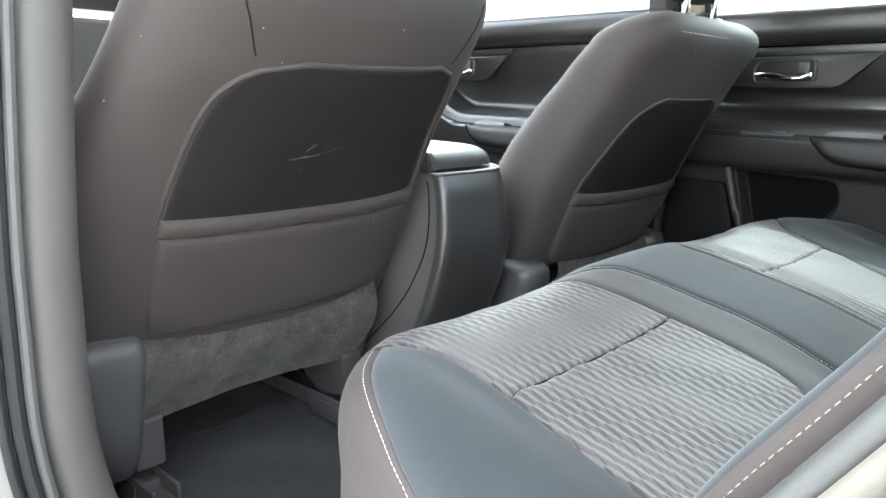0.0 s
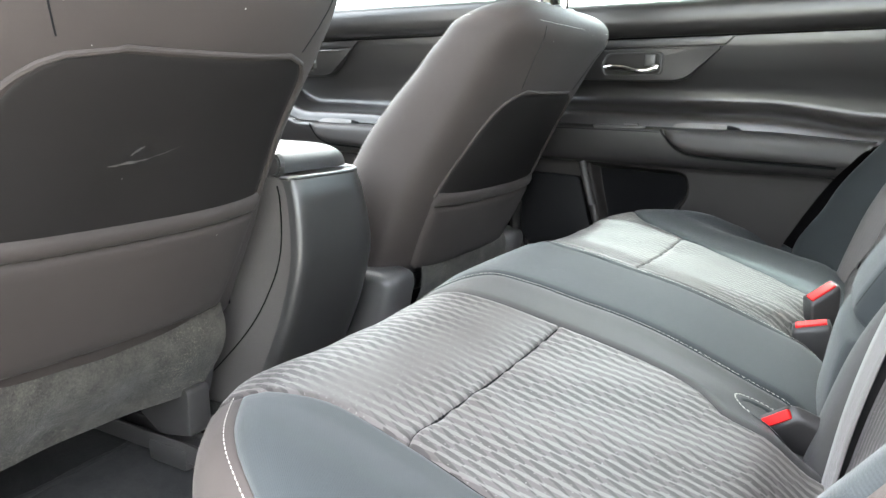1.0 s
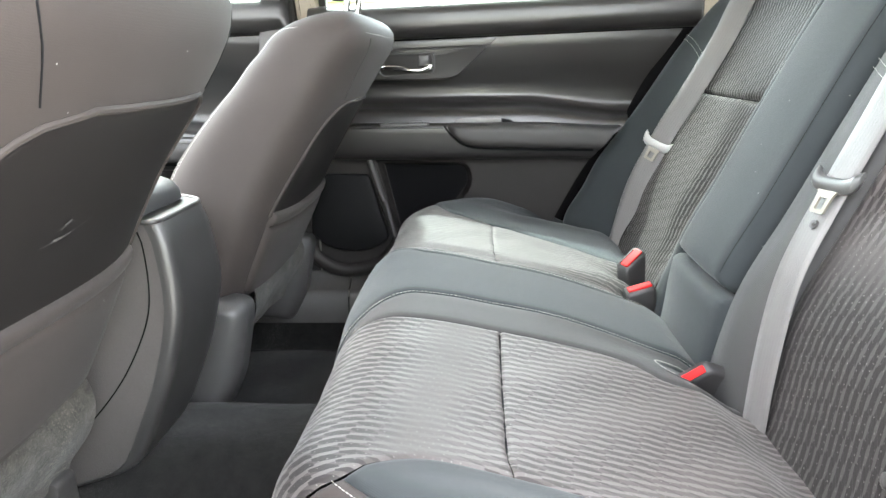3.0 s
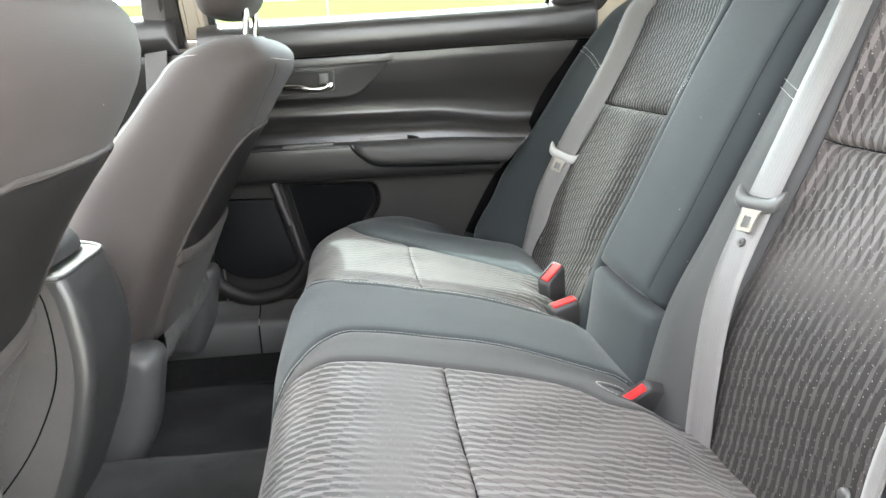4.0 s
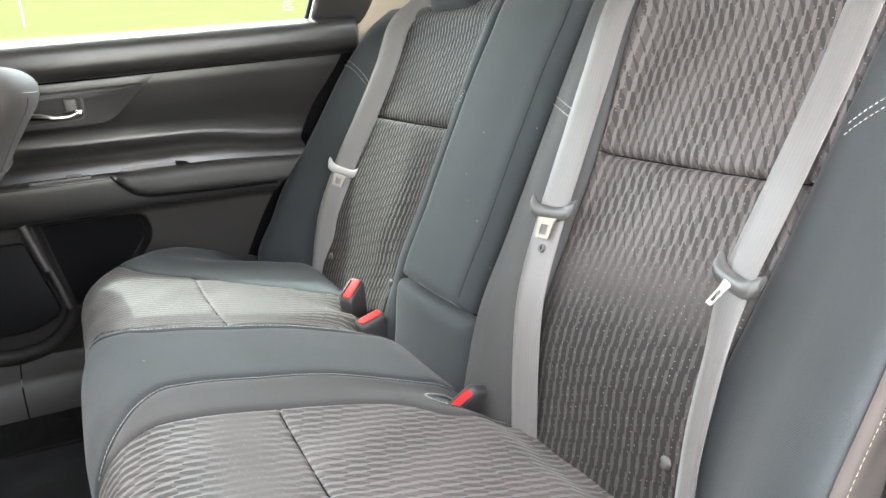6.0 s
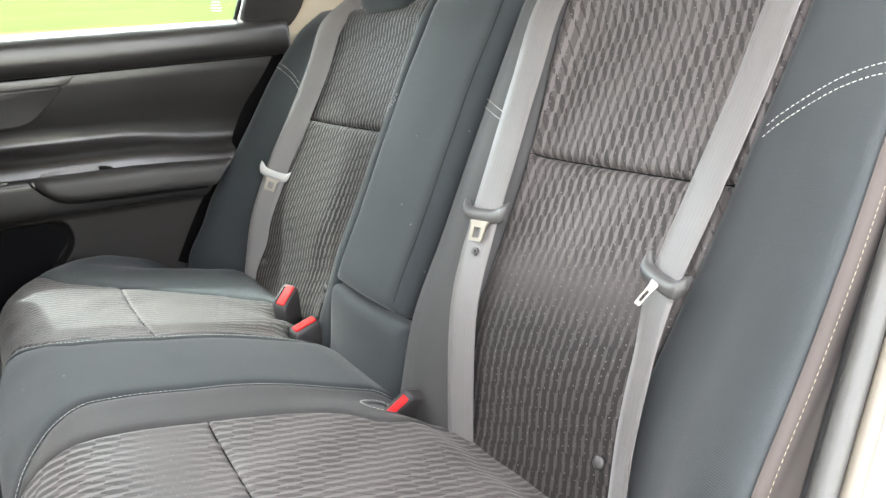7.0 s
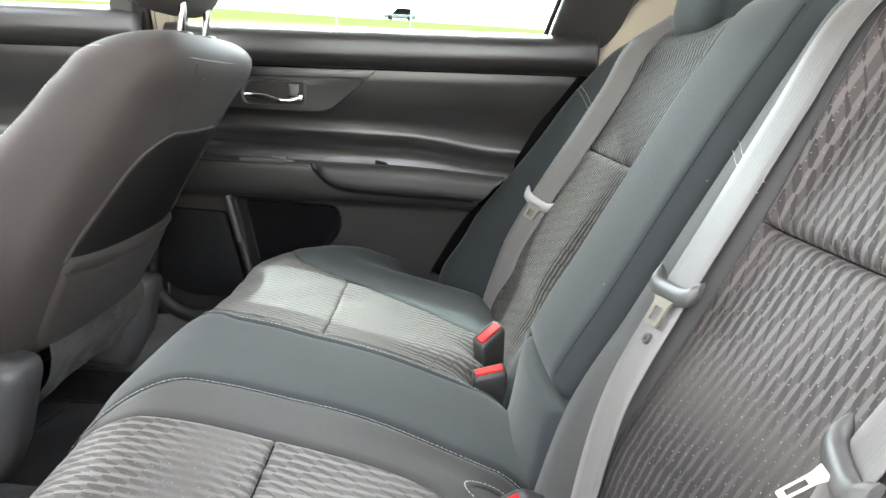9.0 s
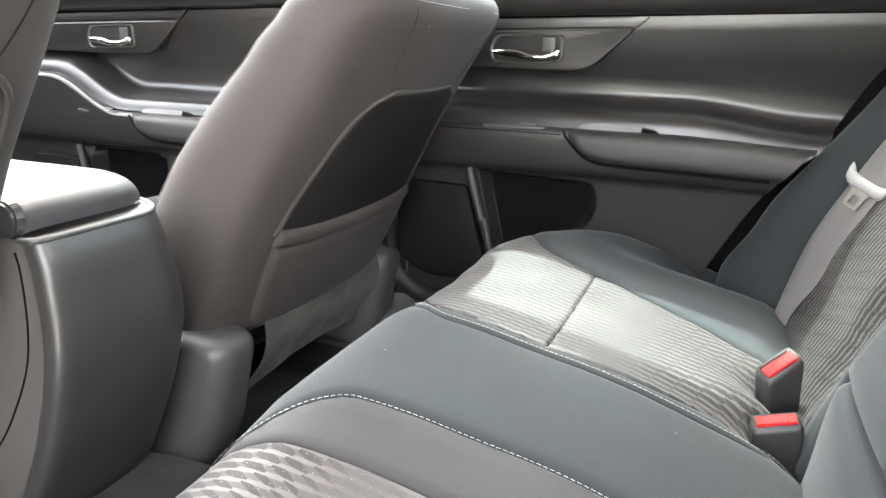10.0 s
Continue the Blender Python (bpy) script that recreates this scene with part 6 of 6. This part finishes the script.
    # speaker grille, its ring and the rib beside the pocket
    spk = rounded([(oy + 0.712, 0.374), (oy + 0.574, 0.371), (oy + 0.530, 0.216), (oy + 0.580, 0.192), (oy + 0.650, 0.188), (oy + 0.712, 0.222)], [0.012, 0.012, 0.02, 0.04, 0.04, 0.03], 6)
    if not rear:
        spk = [(y, z - 0.02) for y, z in spk]
    part("speaker_grille", prism(spk, "x", 0.657, 0.685, 0.005), GRILLE, th, "black mesh speaker grille")
    rl = Line([(0.666, oy + a, b - drop) for a, b in ((0.728, 0.30), (0.728, 0.215), (0.690, 0.160), (0.635, 0.141), (0.575, 0.150), (0.522, 0.190), (0.505, 0.225))])
    part("speaker_ring", tube([rl(s) for s in lin(0, rl.length, 30)], 0.0125, 12, flat=1.35), VINYL_LOW, th, "raised lip round the speaker")
    part("rib", tube([(0.662, oy + 0.571, 0.405 - drop), (0.660, oy + 0.561, 0.372 - drop), (0.660, oy + 0.543, 0.310 - drop), (0.662, oy + 0.514, 0.225 - drop)], 0.0085, 12), VINYL, th, "upright rib beside the speaker")
    zb = 0.755
    win = [(wy1, zb), (wy0, zb + 0.012), (wy0 - 0.022, zb + 0.075), (wy0 - 0.06, 0.95), (wy0 - 0.02, 1.06), (wy0 + 0.10, 1.135), (wy1, 1.15)]
    return th, win


rd, win = right_door("door_1", "closed black trimmed rear door with a chrome handle and padded armrest", -0.20, 0.700, 0.0, -0.062, 0.70)
fd, fwin = right_door("door_2", "closed black trimmed front door with a chrome handle", 0.705, 1.93, 0.931, 0.80, 1.75)
# dark sheet added before the white wall, in place of the gap's shade
wall("door_jamb", "black sheet in place of the shaded gap between the rear door and the bench", prism([(-0.42, 0.02), (0.26, 0.02), (0.22, 0.20), (0.10, 0.40), (-0.05, 0.62), (-0.09, 0.70), (-0.42, 0.70)], "x", 0.7500, 0.7535, 0.0), DARK)


def window(name, label, outline, x, parent):
    wd = part("window", lean_in(prism(outline, "x", x, x + 0.004, 0.0)), GLASS, parent, label, smooth=20)
    return wd


window("window", "clear side window, rolled up", win, 0.738, rd)
window("window", "clear front side window, rolled up", [(1.72, 0.755), (0.80, 0.755), (0.80, 1.14), (1.15, 1.10), (1.5, 0.93)], 0.738, fd)
# dark frame behind the rear window
part("window_frame", lean_in(prism(rounded([(-0.064, 0.745), (-0.195, 0.745), (-0.212, 0.80), (-0.27, 0.99), (-0.19, 1.10), (0.0, 1.16), (0.08, 1.16), (0.08, 1.135), (0.0, 1.115), (-0.055, 1.05), (-0.105, 0.955), (-0.085, 0.83)], 0.01, 4), "x", 0.705, 0.748, 0.006)), VINYL, rd, "black window frame")
part("window_run", tube([(0.718, -0.0585, 0.757), (0.685, -0.078, 0.83), (0.632, -0.098, 0.95), (0.588, -0.05, 1.05)], 0.005, 8), RUBBER, rd, "rubber window run")
part("window_frame", lean_in(prism([(0.664, 0.72), (0.680, 0.72), (0.680, 1.16), (0.664, 1.16)], "x", 0.718, 0.742, 0.004)), VINYL, rd, "black window frame")
bars = bmesh.new()
for i, wdt in enumerate((0.022, 0.026, 0.022, 0.018)):
    box((0.0006, wdt, 0.0016), pose(0.7372, -0.030, 0.788 + 0.006 * i), 0, bm=bars)
part("glass_mark", bars, grainy("etched_mark", (0.8, 0.82, 0.8), (0.75, 0.77, 0.75), 0.6), rd, "small etched maker's mark on the glass")
# ---- sill plates ----
for y0, y1 in ((-0.10, 0.628), (0.631, 1.75)):
    ob = part("sill_plate", sweep([(0.690, 0.135), (0.675, 0.115), (0.655, 0.103), (0.640, 0.098), (0.632, 0.085), (0.628, 0.05), (0.630, 0.02)], lin(y0, y1, 12)), PLASTIC_GREY)
    tagged(ob, "grey plastic sill plate along the door opening", "sill plate", kind="structure")

# ---- front belt at the right middle pillar ----
fbelt = thing("seat_belt", "grey front seat belt hanging at the middle pillar", "seat belt")
part("webbing", ribbon([(0.545, 0.765, 1.05), (0.640, 0.775, 0.85), (0.680, 0.785, 0.74), (0.675, 0.81, 0.45), (0.66, 0.86, 0.15)], [(0.1, 1, 0)] * 5, 0.0235), BELT, fbelt)
